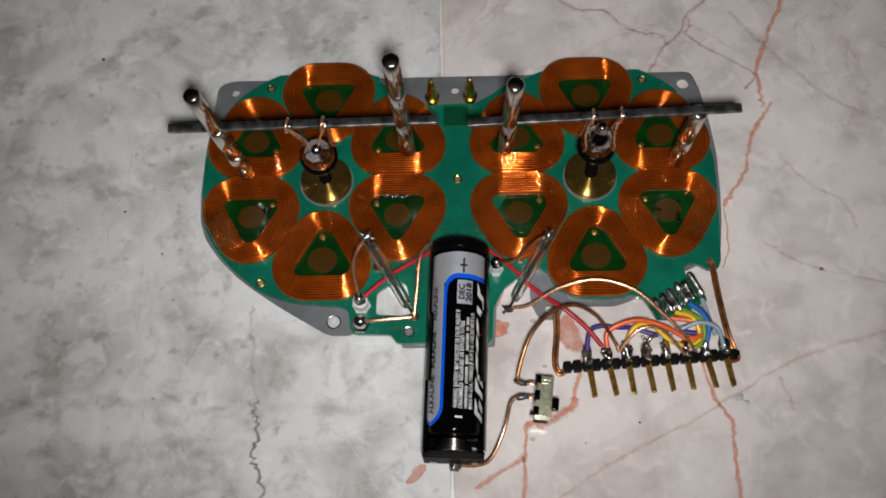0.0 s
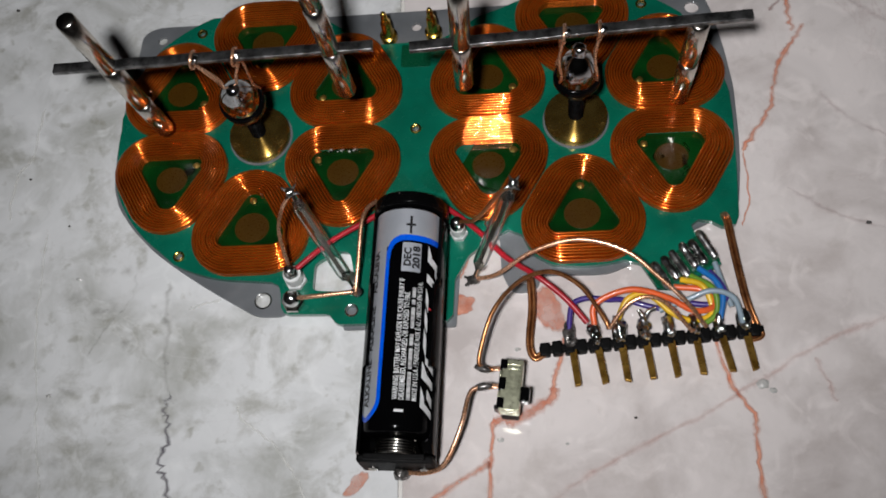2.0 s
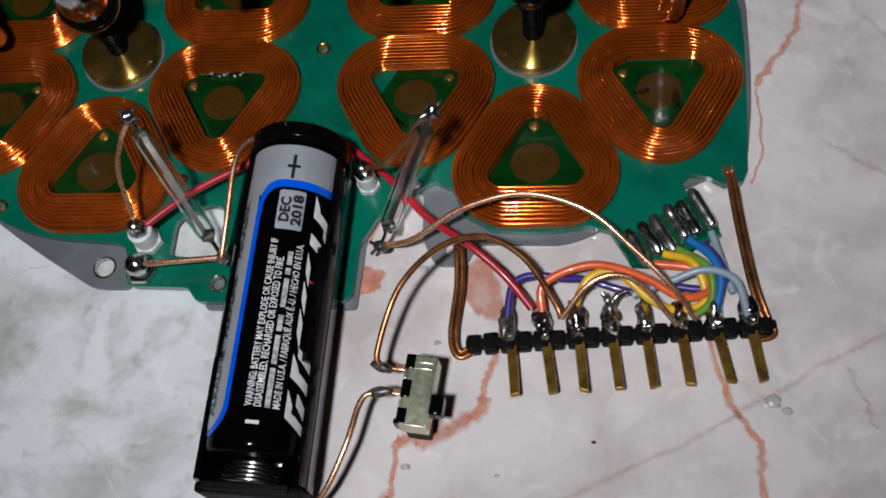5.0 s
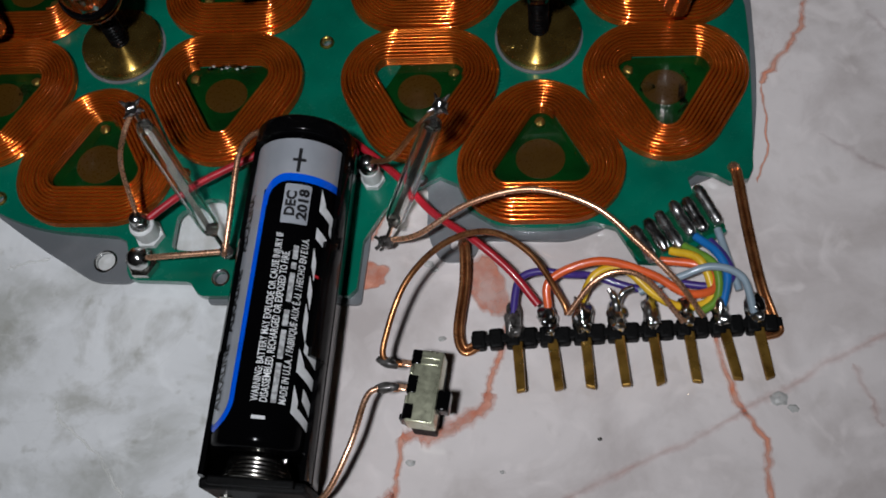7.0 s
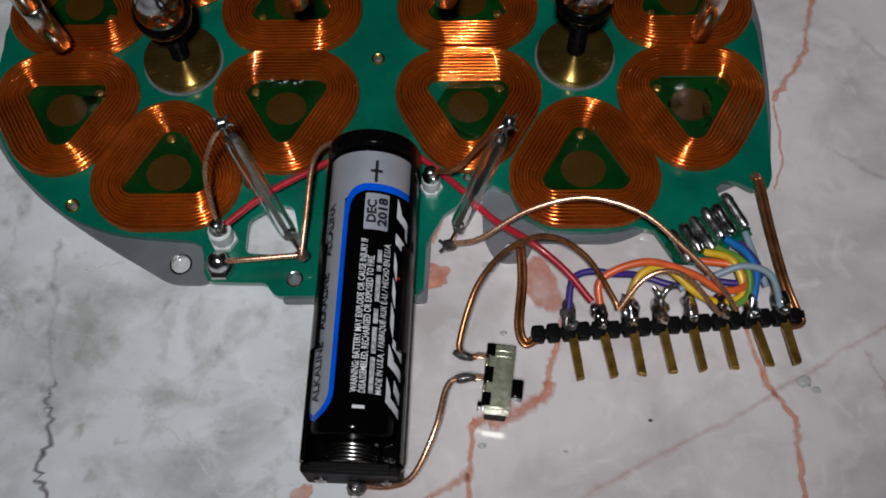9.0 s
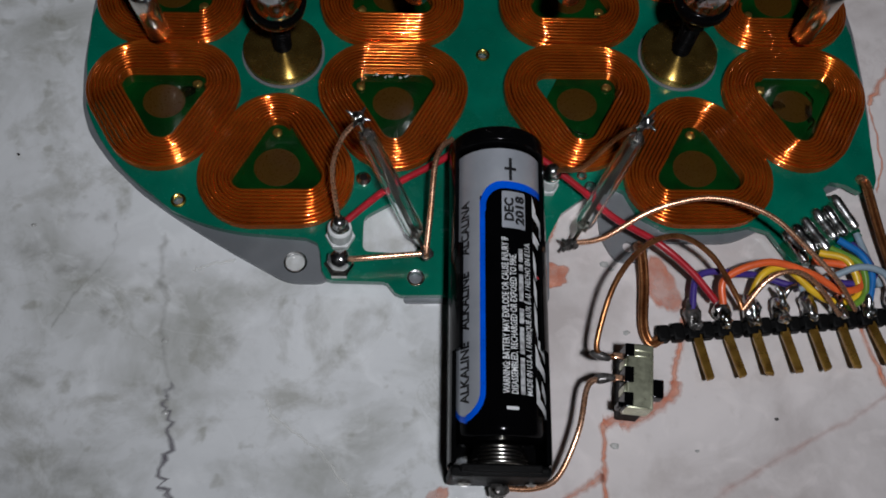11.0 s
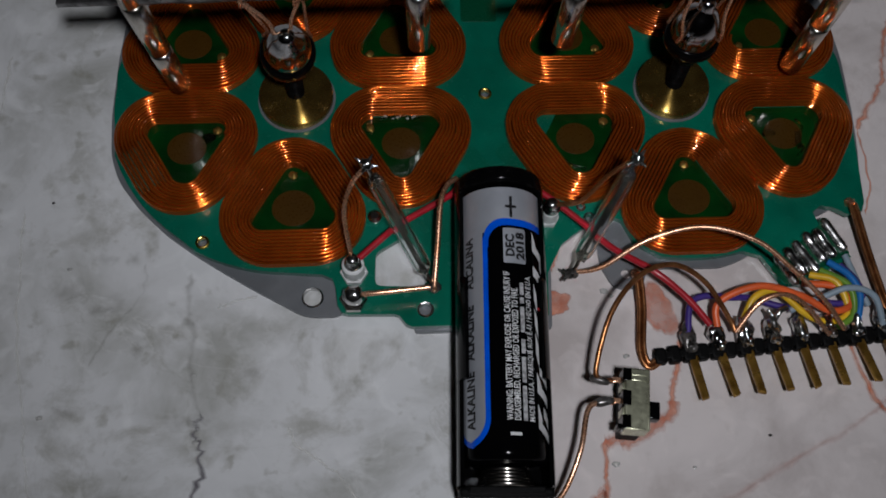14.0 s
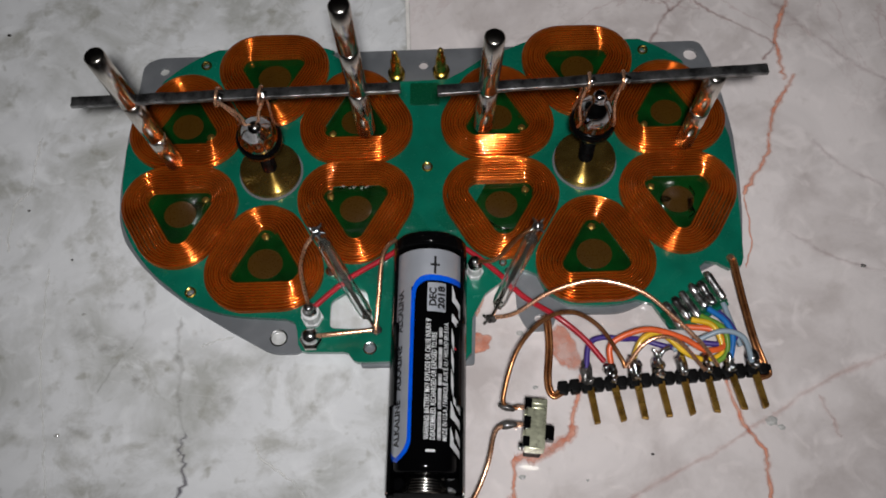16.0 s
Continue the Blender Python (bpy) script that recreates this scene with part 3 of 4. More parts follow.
def triangle_turn(k, z, n=16):
    reach, rc = CORE_A - ROUND * k, CORE_R + GROW * k
    out = []
    for corner in range(3):
        a = radians(120 * corner)
        for j in range(n + 1):
            b = a + radians(-60 + 120 * j / n)
            out.append((reach * math.cos(a) + rc * math.cos(b), reach * math.sin(a) + rc * math.sin(b), z))
    return out


def winding_layer(seed, layer):
    """One flat layer of turns, each climbing to the next at its end."""
    z, turns = ((0.36, TURNS), (0.95, TURNS), (1.52, TURNS), (2.08, TURNS - 1))[layer]
    pts = []
    for k in range(turns):
        turn, nxt = triangle_turn(k, z), triangle_turn(k + 1, z)
        for i, p in enumerate(turn):
            f = max(0.0, (i / len(turn) - 0.8) / 0.2) if k < turns - 1 else 0.0
            q = Vector(p).lerp(Vector(nxt[i]), f)
            w = 0.07 * noise.noise(Vector((q.x * 0.25, q.y * 0.25, k * 1.7 + seed)))
            q += Vector((w * q.x / 8, w * q.y / 8, 0.07 * noise.noise(Vector((q.x * 0.3, k * 1.9 + seed, q.y * 0.3)))))
            q.z -= 0.05 * max(0, k - turns + 3) ** 2 if layer == 3 else 0.0
            pts.append(q)
    return tube(pts, 0.285, 10)


first = {}
for gx, gy in ((-37.1, 134.5), (37.2, 135.9)):
    for k in range(6):
        a = 31 + 60 * k
        off = 24.9 if k in (1, 4) else 23.5
        cx, cy = gx + off * math.cos(radians(a)), gy + off * math.sin(radians(a))
        v = k % 2
        m = pose(cx * MM, cy * MM, PCB_T * MM, 0, 0, a + 180)
        if v not in first:
            coil = thing("copper_coil", (0, 0, 0), "flat rounded-triangle coil of enamelled copper wire glued on the board", "coil", "coils on the board")
            for layer in range(4):
                part("winding_layer", winding_layer(v * 11, layer), COPPER, coil)
            part("lead_pad", blob((0.9, 0.8, 0.45), (6.7, 0.1, 0.35), v, 0.3), GOLD_DULL, coil, "dull gilt solder pad of the coil lead")
            first[v] = coil
            coil.matrix_world = m
        else:
            copy_thing(first[v], m)
        # mask patch in the coil's opening, with the shade put into its colour
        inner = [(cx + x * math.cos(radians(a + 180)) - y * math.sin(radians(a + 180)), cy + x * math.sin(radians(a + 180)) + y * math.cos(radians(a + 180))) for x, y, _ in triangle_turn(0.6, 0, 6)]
        part("dark_mask_patch", slab(inner, PCB_T, PCB_T + 0.03), GREEN_COIL_SHADE, board)
        rx = 4.2 if k in (1, 4) else 3.9
        part("sensor_pad", lathe([(rx, 0.0), (rx, 0.05), (rx - 0.3, 0.07), (0, 0.07)], 32, (cx, cy, PCB_T), m=Matrix.Diagonal((0.95, 0.88, 1, 1))), PAD_BROWN, board, "round brown pad under the solder mask")
# drops of clear glue inside some coils
for x, y, sx, sy, seed in ((60.4, 123.0, 0.6, 1.9, 2), (54.8, 124.5, 1.2, 0.9, 3), (-53.2, 124.6, 1.3, 0.9, 5)):
    tagged(part("glue_drop", blob((sx, sy, 0.45), (x, y, PCB_T + 0.2), seed, 0.5), GLASS), "drop of clear dried glue on the green board", "glue", "glue drops")
for pts in ([(60.6, 127.6, 0.3), (61.6, 125.6, 0.4), (60.2, 123.4, 0.4), (61.2, 121.2, 0.3), (59.8, 119.6, 0.3)], [(-54.2, 123.4, 0.3), (-53.0, 123.6, 0.45), (-52.2, 124.6, 0.3)],
            [(-20.6, 128.4, 0.3), (-16.4, 128.9, 0.5), (-12.8, 128.6, 0.3)], [(14.2, 119.4, 0.3), (16.2, 117.8, 0.5), (18.6, 117.2, 0.3)]):
    q = glide([(x, y, PCB_T + z) for x, y, z in pts], 6)
    tagged(part("glue_bead", tube(q, [0.16 + 0.2 * abs(noise.noise(Vector((i * 0.9, p.x, p.y)))) for i, p in enumerate(q)], 10), GLUE), "wet-looking bead of clear glue inside a coil", "glue", "glue drops")

# glare on the glue, put in as a row of tiny pale beads
for k in range(8):
    x, y, r = -20.2 + 0.95 * k + 0.35 * math.sin(k * 4.3), 128.6 + 0.3 * math.sin(k * 2.1), 0.11 + 0.13 * abs(math.sin(k * 1.7))
    tagged(part("glue_glint", blob((r * 1.3, r, r), (x, y, PCB_T + 0.4), k, 0.5, level=2), GLUE_AND_GLINT), "tiny pale bead standing in for a glint on the glue at a coil's inner edge", "glue", "glue crumbs")

# ---- pivots: brass disc, black screw, cap ----


def pivot(cx, cy):
    p = thing("pivot_post", (cx, cy, PCB_T), "brass disc with a black screw that carries the rotor", "pivot post", "pivot posts")
    part("washer", lathe([(7.5, 0), (7.5, 0.1), (7.5, 0.2), (7.0, 0.25), (0, 0.25)], 48), PLATE, p, "pale grey ring under the disc")
    part("brass_disc", lathe([(6.9, 0.3), (7.1, 0.5), (7.1, 2.0), (6.8, 2.35), (4.0, 2.38), (1.5, 2.4), (0, 2.4)], 64), BRASS_TURNED, p, "turned brass disc")
    prof = [(1.6, 2.4)]
    for k in range(11):
        prof += [(1.75, 2.65 + k * 0.8), (1.7, 2.8 + k * 0.8), (1.25, 3.05 + k * 0.8), (1.25, 3.2 + k * 0.8)]
    prof += [(1.2, 11.5), (0.2, 14), (0, 14.2)]
    scr = part("screw", lathe(prof, 20), SCREW, p, "blackened threaded screw")
    part("hex_nut", lathe([(0, 11.3), (2.2, 11.3), (2.4, 11.5), (2.4, 12.4), (2.2, 12.6), (0, 12.6)], 6), SCREW, scr, "black nut")
    return p


pivot(-36.7, 133.1)
pivot(36.9, 134.7)


def magnet_stack(x, z0, z1, joints, parent, lean=0.0, r=2.08):
    """Short cylinder magnets end to end, from z0 to z1, split at the joints."""
    stops = [z0, *joints, z1]
    for a, c in zip(stops, stops[1:]):
        bev = 0.4
        prof = [(0, a), (r - bev, a), (r, a + bev), (r, c - bev), (r - bev, c), (0, c)]
        m = pose(x, 0, 0, 0, lean, 0)
        part("magnet", lathe(prof, 28, m=m), MAGNET, parent, "nickel-plated cylinder magnet")


def rotor(cx, cy, angle, zbar, ends, stacks, ties, tilt, post, rim, spread):
    rt = thing("rotor", (cx, cy, zbar), "steel strip rotor with standing nickel magnets, wired to a chrome cap", "rotor", "rotors", rz=angle)
    length = ends[1] - ends[0]
    b = box(length, 2.3, 1.1, ((ends[0] + ends[1]) / 2, 0, -0.55), bevel=0.15)
    bmesh.ops.subdivide_edges(b, edges=[e for e in b.edges if abs(e.verts[0].co.x - e.verts[1].co.x) > 5], cuts=40)
    for v in b.verts:
        v.co.z += 0.18 * noise.noise(Vector((v.co.x * 0.2, cx, 0)))
        v.co.y += 0.12 * noise.noise(Vector((v.co.x * 0.25, cx, 4)))
    part("steel_strip", b, STEEL, rt, "worn grey steel strip")
    for x, z0, z1, joints, lean in stacks:
        magnet_stack(x, z0, z1, joints, rt, lean)
    zc = 14.0 + PCB_T - zbar
    tip = pose(0, 0, 0, *tilt, 0)
    # a polished bullet-shaped cap in a black rubber collar
    cap = part("bullet_cap", lathe([(3.2, 2.4), (4.2, 2.7), (4.45, 3.2), (4.3, 3.7), (4.35, 4.4), (4.15, 5.8), (3.75, 7.2), (3.15, 8.6), (2.4, 9.8), (1.75, 10.6), (1.5, 11.2), (1.4, post), (1.0, post + 0.6), (0, post + 0.8)], 48, (0, 0, zc), m=tip), CAP, rt, "mirror-bright bullet-shaped metal cap")
    part("black_collar", lathe([(1.6, -1.2), (3.0, -0.9), (4.3, 0.0), (5.05, 1.3), (5.1, 2.3), (4.7, 3.1), (4.2, 3.25)], 40, (0, 0, zc), m=tip), BLACK, cap, "glossy black rubber collar")
    if rim:
        part("collar_rim", lathe([(3.2, -0.95), (4.6, -0.6), (4.95, -0.1), (4.8, 0.2), (3.4, -0.2)], 40, (0, 0, zc), m=tip), CHROME, cap, "bright metal rim")
    for x in ties:
        side = 1 if x > 0 else -1
        foot = [tip @ Vector((side * spread, -2.9, 6.6)) + Vector((0, 0, zc)), tip @ Vector((side * spread * 1.05, -4.4 + 0.5 * spread, 4.4)) + Vector((0, 0, zc))]
        loop = glide([(x - 0.4, -1.7, -1.1), (x - 0.2, -1.75, 0.5), (x, -0.6, 1.4), (x + 0.2, 0.9, 1.2), (x + 0.3, 1.7, 0.0), (x + 0.1, 1.2, -1.4), (x + 0.1 * side, 0.2, -2.6), (side * spread, -1.2, zc + 11.0), *foot], 8)
        part("tie_wire", tube(loop, 0.34, 8), COPPER_BARE, rt, "bare copper tie wire")
        back = [tip @ Vector((side * 3.6, 2.4, 8.0)) + Vector((0, 0, zc)), tip @ Vector((side * 4.3, 2.6, 3.4)) + Vector((0, 0, zc))]
        part("tie_wire", tube(glide([(x, -1.6, -1.2), (x + 0.8 * side, 0.4, -2.2), *back], 8), 0.3, 8), COPPER_BARE, rt)
        part("solder_drop", blob((1.1, 1.0, 0.8), (x + 0.6, -0.5, 0.6), x, 0.3), SOLDER, rt, "shiny solder drop")
    return rt


rotor(LX, LY + 0.3, 2.0, 34.6, (-35.6, 32.4), [(-24.0, -26.8, 16.2, (-15.0, -1.0), -6.2), (23.5, -16.2, 28, (-0.5, 14.0), -1.5)], (-5.5, 3.4), (17, 5), 11.3, True, 1.7)
rotor(RX, RY + 1.0, 3.3, 35.0, (-33.8, 34.5), [(-23.3, -15.2, 17.5, (-0.6,), 3.0), (24.3, -28.2, -0.4, (-14.2,), 3.2)], (-2.6, 4.4), (-2, 3), 12.3, False, 3.7)

# ---- gold spring contacts at the plate's far edge ----
for x, y in ((-7.6, 160.5), (3.4, 161.0)):
    c = thing("spring_contact", (x, y, PCB_T), "gold-plated spring contact pin standing on the plate", "contact pin", "contact pins")
    part("flange", lathe([(2.1, -1.4), (2.1, 0.3), (1.7, 0.6), (1.5, 0.6)], 28), GOLD, c)
    part("barrel", lathe([(1.55, 0.6), (1.5, 1.6), (1.3, 2.2), (1.2, 5.4), (1.0, 5.8), (0.8, 6.2), (0.75, 8.2), (0.5, 8.9), (0, 9.1)], 28), GOLD, c)

# ---- battery holder and cell ----
HX, HY, HZ, HR = 0.3, 82.2, PCB_T, -1.35
AX, CR = 7.55, 7.0   # axis height over the holder's base, cell radius
holder = thing("battery_holder", (HX, HY, HZ), "glossy black plastic single-cell battery holder", "battery holder", rz=HR)
b = box(13.6, 54.6, 0.75, (0, 0, 0), bevel=0.12)
part("base", b, BLACK, holder)


def shell(t0, t1, y0, y1, r0, r1, n=14):
    """A curved wall round the cell between two angles from the top (degrees, right positive)."""
    b = bmesh.new()
    cols = []
    for k in range(n + 1):
        t = radians(t0 + (t1 - t0) * k / n)
        s, c = math.sin(t), math.cos(t)
        cols.append([b.verts.new((r * s, y, AX + r * c)) for r, y in ((r0, y0), (r1, y0), (r1, y1), (r0, y1))])
    for a, c in zip(cols, cols[1:]):
        for k in range(4):
            b.faces.new((a[k], a[(k + 1) % 4], c[(k + 1) % 4], c[k]))
    b.faces.new(cols[0])
    b.faces.new(cols[-1][::-1])
    bmesh.ops.recalc_face_normals(b, faces=b.faces)
    return b


for s in (-1, 1):
    part("side_wall", box(0.8, 52.6, 6.5, (s * 6.9, 0.2, 0.7), bevel=0.3, m=Matrix.Translation((s * 6.9, 0, 0.7)) @ pose(0, 0, 0, 0, s * 6, 0) @ Matrix.Translation((-s * 6.9, 0, -0.7))), BLACK, holder)
    part("clip_wall", shell(s * 56, s * 100, -9.0, 8.5, CR + 0.12, CR + 0.85), BLACK, holder, "curved clip hugging the cell")
    part("side_rail", shell(s * 72, s * 100, -25.9, -9.1, CR + 0.12, CR + 0.85), BLACK, holder)
    part("side_rail", shell(s * 67, s * 100, 8.6, 26.5, CR + 0.12, CR + 0.85), BLACK, holder)
part("end_wall", joined(box(15.2, 1.6, 9.0, (0, -26.8, 0), bevel=0.55), box(12.2, 1.2, 1.2, (0, -26.6, 9.0), bevel=0.3)), BLACK_MATT, holder)
back = lathe([(0, 0), (7.5, 0), (7.8, 0.4), (7.8, 2.4), (7.5, 2.8), (0, 2.8)], 48, m=pose(0, 28.0, AX, 90, 0, 0))
part("end_wall", box(15.6, 2.8, AX, (0, 26.6, 0), bevel=0.4, bm=back), BLACK, holder)
for k, x in enumerate((-5.0, 5.2)):
    part("rivet", lathe([(1.0, 0), (1.0, 0.5), (0.5, 0.8), (0, 0.8)], 16, m=pose(x, -27.4, 3.5, 90, 0, 0)), CHROME, holder, "shiny metal rivet")
pts = []
for k in range(5 * 20 + 1):
    a = 2 * math.pi * k / 20
    rr = 4.6 - 0.25 * k / 20
    pts.append((rr * math.cos(a), -25.9 + 3.1 * k / 100, AX - 1.0 + rr * math.sin(a)))
part("spring", tube(pts, 0.42, 7), CHROME, holder, "coiled nickel contact spring")
part("spring_plate", box(8, 0.4, 5, (0, -25.9, 1.0), bevel=0.1), SCREW, holder, "dark contact plate")
part("terminal", blob((1.5, 1.4, 1.2), (0.4, -28.4, 2.0), 3, 0.3, bm=box(1.6, 2.4, 0.5, (0.3, -28.2, 1.2), bevel=0.1)), FLUX, holder, "soldered tab terminal")

cell = thing("battery", (HX, HY, HZ), "black AA alkaline cell with a silver and blue label", "battery", rz=HR)
Y0, Y1 = -22.7, 25.4
along = pose(0, 0, AX, -90, 0, 0)
can = part("can", lathe([(0, Y0), (5.6, Y0), (6.6, Y0 + 0.2), (CR - 0.1, Y0 + 0.8), (CR, Y0 + 1.6), (CR, Y1 - 1.2), (CR - 0.3, Y1 - 0.4), (6.0, Y1), (0, Y1)], 72, m=along), CELL_BLACK, cell, "black label wrap")
part("positive_cap", lathe([(2.7, Y1), (2.7, Y1 + 0.9), (2.4, Y1 + 1.1), (0, Y1 + 1.1)], 32, m=along), CHROME, cell, "steel cap")


def wrap(u0, u1, y0, y1, lift, material, name, corner=0.0, corners="", label=""):
    """A label patch on the cell between two angles (degrees from the top) and two places along it, with rounded corners."""
    w, h = radians(u1 - u0) * CR, y1 - y0
    pts = [(0, 0), (w, 0), (w, h), (0, h)]
    out = []
    for key, (x, y), (sx, sy), a0 in zip("abcd", pts, ((1, 1), (-1, 1), (-1, -1), (1, -1)), (180, 270, 0, 90)):
        if key in corners:
            out += [(x + sx * corner + corner * math.cos(radians(a0 + 90 * j / 8)), y + sy * corner + corner * math.sin(radians(a0 + 90 * j / 8))) for j in range(9)]
        else:
            out.append((x, y))
    b = bmesh.new()
    b.faces.new([b.verts.new((x, y, 0)) for x, y in out])
    n = max(2, int(w / 0.6))
    for k in range(1, n):
        bmesh.ops.bisect_plane(b, geom=b.verts[:] + b.edges[:] + b.faces[:], plane_co=(w * k / n, 0, 0), plane_no=(1, 0, 0))
    for v in b.verts:
        t = radians(u0) + v.co.x / CR
        v.co = Vector(((CR + lift) * math.sin(t), y0 + v.co.y, AX + (CR + lift) * math.cos(t)))
    return part(name, b, material, can, label)


wrap(-170, 170, 15.8, Y1 - 1.3, 0.03, CELL_SILVER, "silver_band", label="silver band at the positive end")
wrap(-82, -23, -20.6, 14.5, 0.05, CELL_BLUE, "blue_border", 4.4, "ab", "bright blue border")
wrap(-29, 172, 13.0, 18.2, 0.04, CELL_BLUE, "blue_border", 3.6, "d")
wrap(-78, -30, -19.6, 20.0, 0.08, CELL_SILVER, "silver_panel", 3.6, "ab", "silver panel of the label")
wrap(-21.5, 172, -19, 16.9, 0.10, CELL_BLACK, "black_panel", 3.0, "d", "black field of the label")
wrap(-30.2, -25, 12.0, 15.0, 0.06, CELL_BLUE, "blue_border")
wrap(-1, 31, 10.0, 17.0 - 0.6, 0.13, CELL_SILVER, "date_box", 0.3, "abcd", "silver date box")


def lettering(text, y0, length, theta, size, material, lift=0.2, name="lettering", weight=0.012):
    """Raised ink that runs along the cell, its tops to the left."""
    cu = bpy.data.curves.new("text", "FONT")
    cu.body, cu.size, cu.resolution_u, cu.offset = text, 1.0, 2, weight
    ob = new("text_tmp", cu)
    me = bpy.data.meshes.new_from_object(ob.evaluated_get(bpy.context.evaluated_depsgraph_get()))
    bpy.data.objects.remove(ob)
    b = bmesh.new()
    b.from_mesh(me)
    bpy.data.meshes.remove(me)
    x0, x1 = min(v.co.x for v in b.verts), max(v.co.x for v in b.verts)
    for v in b.verts:
        along_y = y0 + (v.co.x - x0) / (x1 - x0) * length
        t = radians(theta) - (v.co.y - 0.35) * size / CR
        v.co = Vector(((CR + lift) * math.sin(t), along_y, AX + (CR + lift) * math.cos(t)))
    return part(name, b, material, can, smooth=False)


def bar(y0, y1, t0, t1, material, lift=0.14):
    return wrap(t0, t1, y0, y1, lift, material, "ink_bar")


lettering("ALKALINE", -17.8, 9.6, -53, 2.5, INK_BLACK, weight=0.035)
lettering("ALKALINE", -6.4, 9.6, -53, 2.5, INK_BLACK, weight=0.035)
lettering("ALCALINA", 6.0, 9.4, -53, 2.5, INK_BLACK, weight=0.035)
lettering("DEC", 11.2, 4.0, 8, 2.0, INK_BLACK, weight=0.045)
lettering("2018", 10.7, 5.0, 22.5, 2.0, INK_BLACK, weight=0.045)
lettering("WARNING: BATTERY MAY EXPLODE OR CAUSE INJURY IF", -16.6, 25.0, 2, 1.45, INK_WHITE)
lettering("DISASSEMBLED, RECHARGED OR EXPOSED TO FIRE.", -16.6, 22.2, 12, 1.45, INK_WHITE)
for y0, y1 in ((-16.6, -11.0), (-10.4, -6.2), (-5.6, -3.2), (-2.0, 2.4), (3.0, 4.0), (4.5, 6.6)):
    bar(y0, y1, 20.0, 26.0, INK_GREY)
lettering("MADE IN U.S.A. / FABRIQUÉ AUX É.-U. / HECHO EN E.U.A.", -16.6, 24.6, 32.5, 1.45, INK_WHITE)
wrap(9, 13, 18.4, 22.4, 0.12, INK_BLACK, "plus_sign")
wrap(3, 19, 20.2, 20.7, 0.12, INK_BLACK, "plus_sign")
wrap(2, 17, -19.0, -18.5, 0.14, INK_WHITE, "minus_sign")
# maker's mark, drawn as slanted plain shapes


def slanted(t0, t1, y0, y1, lean):
    b = bmesh.new()
    n = 6
    rows = []
    for k in range(n + 1):
        f = k / n
        t = radians(t0 + (t1 - t0) * f)
        rows.append([b.verts.new(((CR + 0.14) * math.sin(t), y + lean * (0.5 - f), AX + (CR + 0.14) * math.cos(t))) for y in (y0, y1)])
    for p, q in zip(rows, rows[1:]):
        b.faces.new((p[0], q[0], q[1], p[1]))
    return part("mark_shape", b, INK_WHITE, can)


for y0, y1, t0, t1 in ((-18.6, -17.2, 44, 76), (-17.2, -14.6, 44, 52), (-16.6, -14.8, 57, 76), (-12.8, -11.2, 44, 76), (-11.2, -9.4, 44, 54), (-9.8, -8.4, 50, 76),
                       (-6.4, -2.6, 44, 50), (-1.4, 1.6, 44, 50), (3.0, 6.0, 44, 50), (7.4, 9.2, 44, 72), (9.2, 10.6, 62, 76), (11.8, 13.4, 44, 74), (13.4, 15.4, 44, 52)):
    slanted(t0, t1, y0, y1, 2.2)
wrap(50, 58, 2.6, 3.0, 0.17, INK_RED, "mark_shape")

# ---- slide switch ----
sw = thing("slide_switch", (22.0, 70.4, 0), "small slide switch with a tinned steel case and black slider", "switch", rz=-6)
# black block added below the raised case, stands in for the shadow there
part("shadow_block", box(3.6, 9.8, 6.0, (0.1, 0.1, 0.0), bevel=0.25), BLACK_MATT, sw, "black block added under the raised case in place of its shadow")
steel_case = part("steel_case", box(4.2, 10.5, 4.4, (0.2, 0, 5.5), bevel=0.28), TIN, sw, "tinned sheet steel case")
for y in (4.2, 3.3):
    part("case_rib", box(2.6, 0.42, 0.16, (0.5, y, 9.84), bevel=0.07), TIN, steel_case, "pressed rib of the case")
part("case_fold", box(0.28, 10.0, 0.16, (2.05, 0, 9.82), bevel=0.06), TIN, steel_case, "folded edge of the case")
part("case_fold", box(3.8, 0.26, 0.14, (0.2, -5.0, 9.82), bevel=0.05), TIN, steel_case)
for y in (2.2, -2.1):
    part("case_tab", box(0.5, 1.2, 3.6, (-2.05, y, 5.9), bevel=0.12), TIN, steel_case, "tab folded down the side of the case")
for y, length in ((4.1, 2.2), (0.1, 2.7), (-3.9, 2.4)):
    part("insulator", box(1.5, length, 4.0, (-1.5, y, 5.95), bevel=0.2), BLACK, sw, "black plastic block between the tabs")
part("insulator", box(0.7, 0.9, 3.0, (-2.5, -4.4, 5.4), bevel=0.2), BLACK, sw)
part("slider", box(2.1, 3.0, 2.6, (3.0, -1.6, 6.9), bevel=0.25), BLACK, sw, "black slider knob")
for y in (3.4, -0.2):
    part("solder_lug", box(1.6, 0.9, 0.4, (-3.1, y, 8.2), bevel=0.1), COPPER_BARE, sw, "copper solder lug")

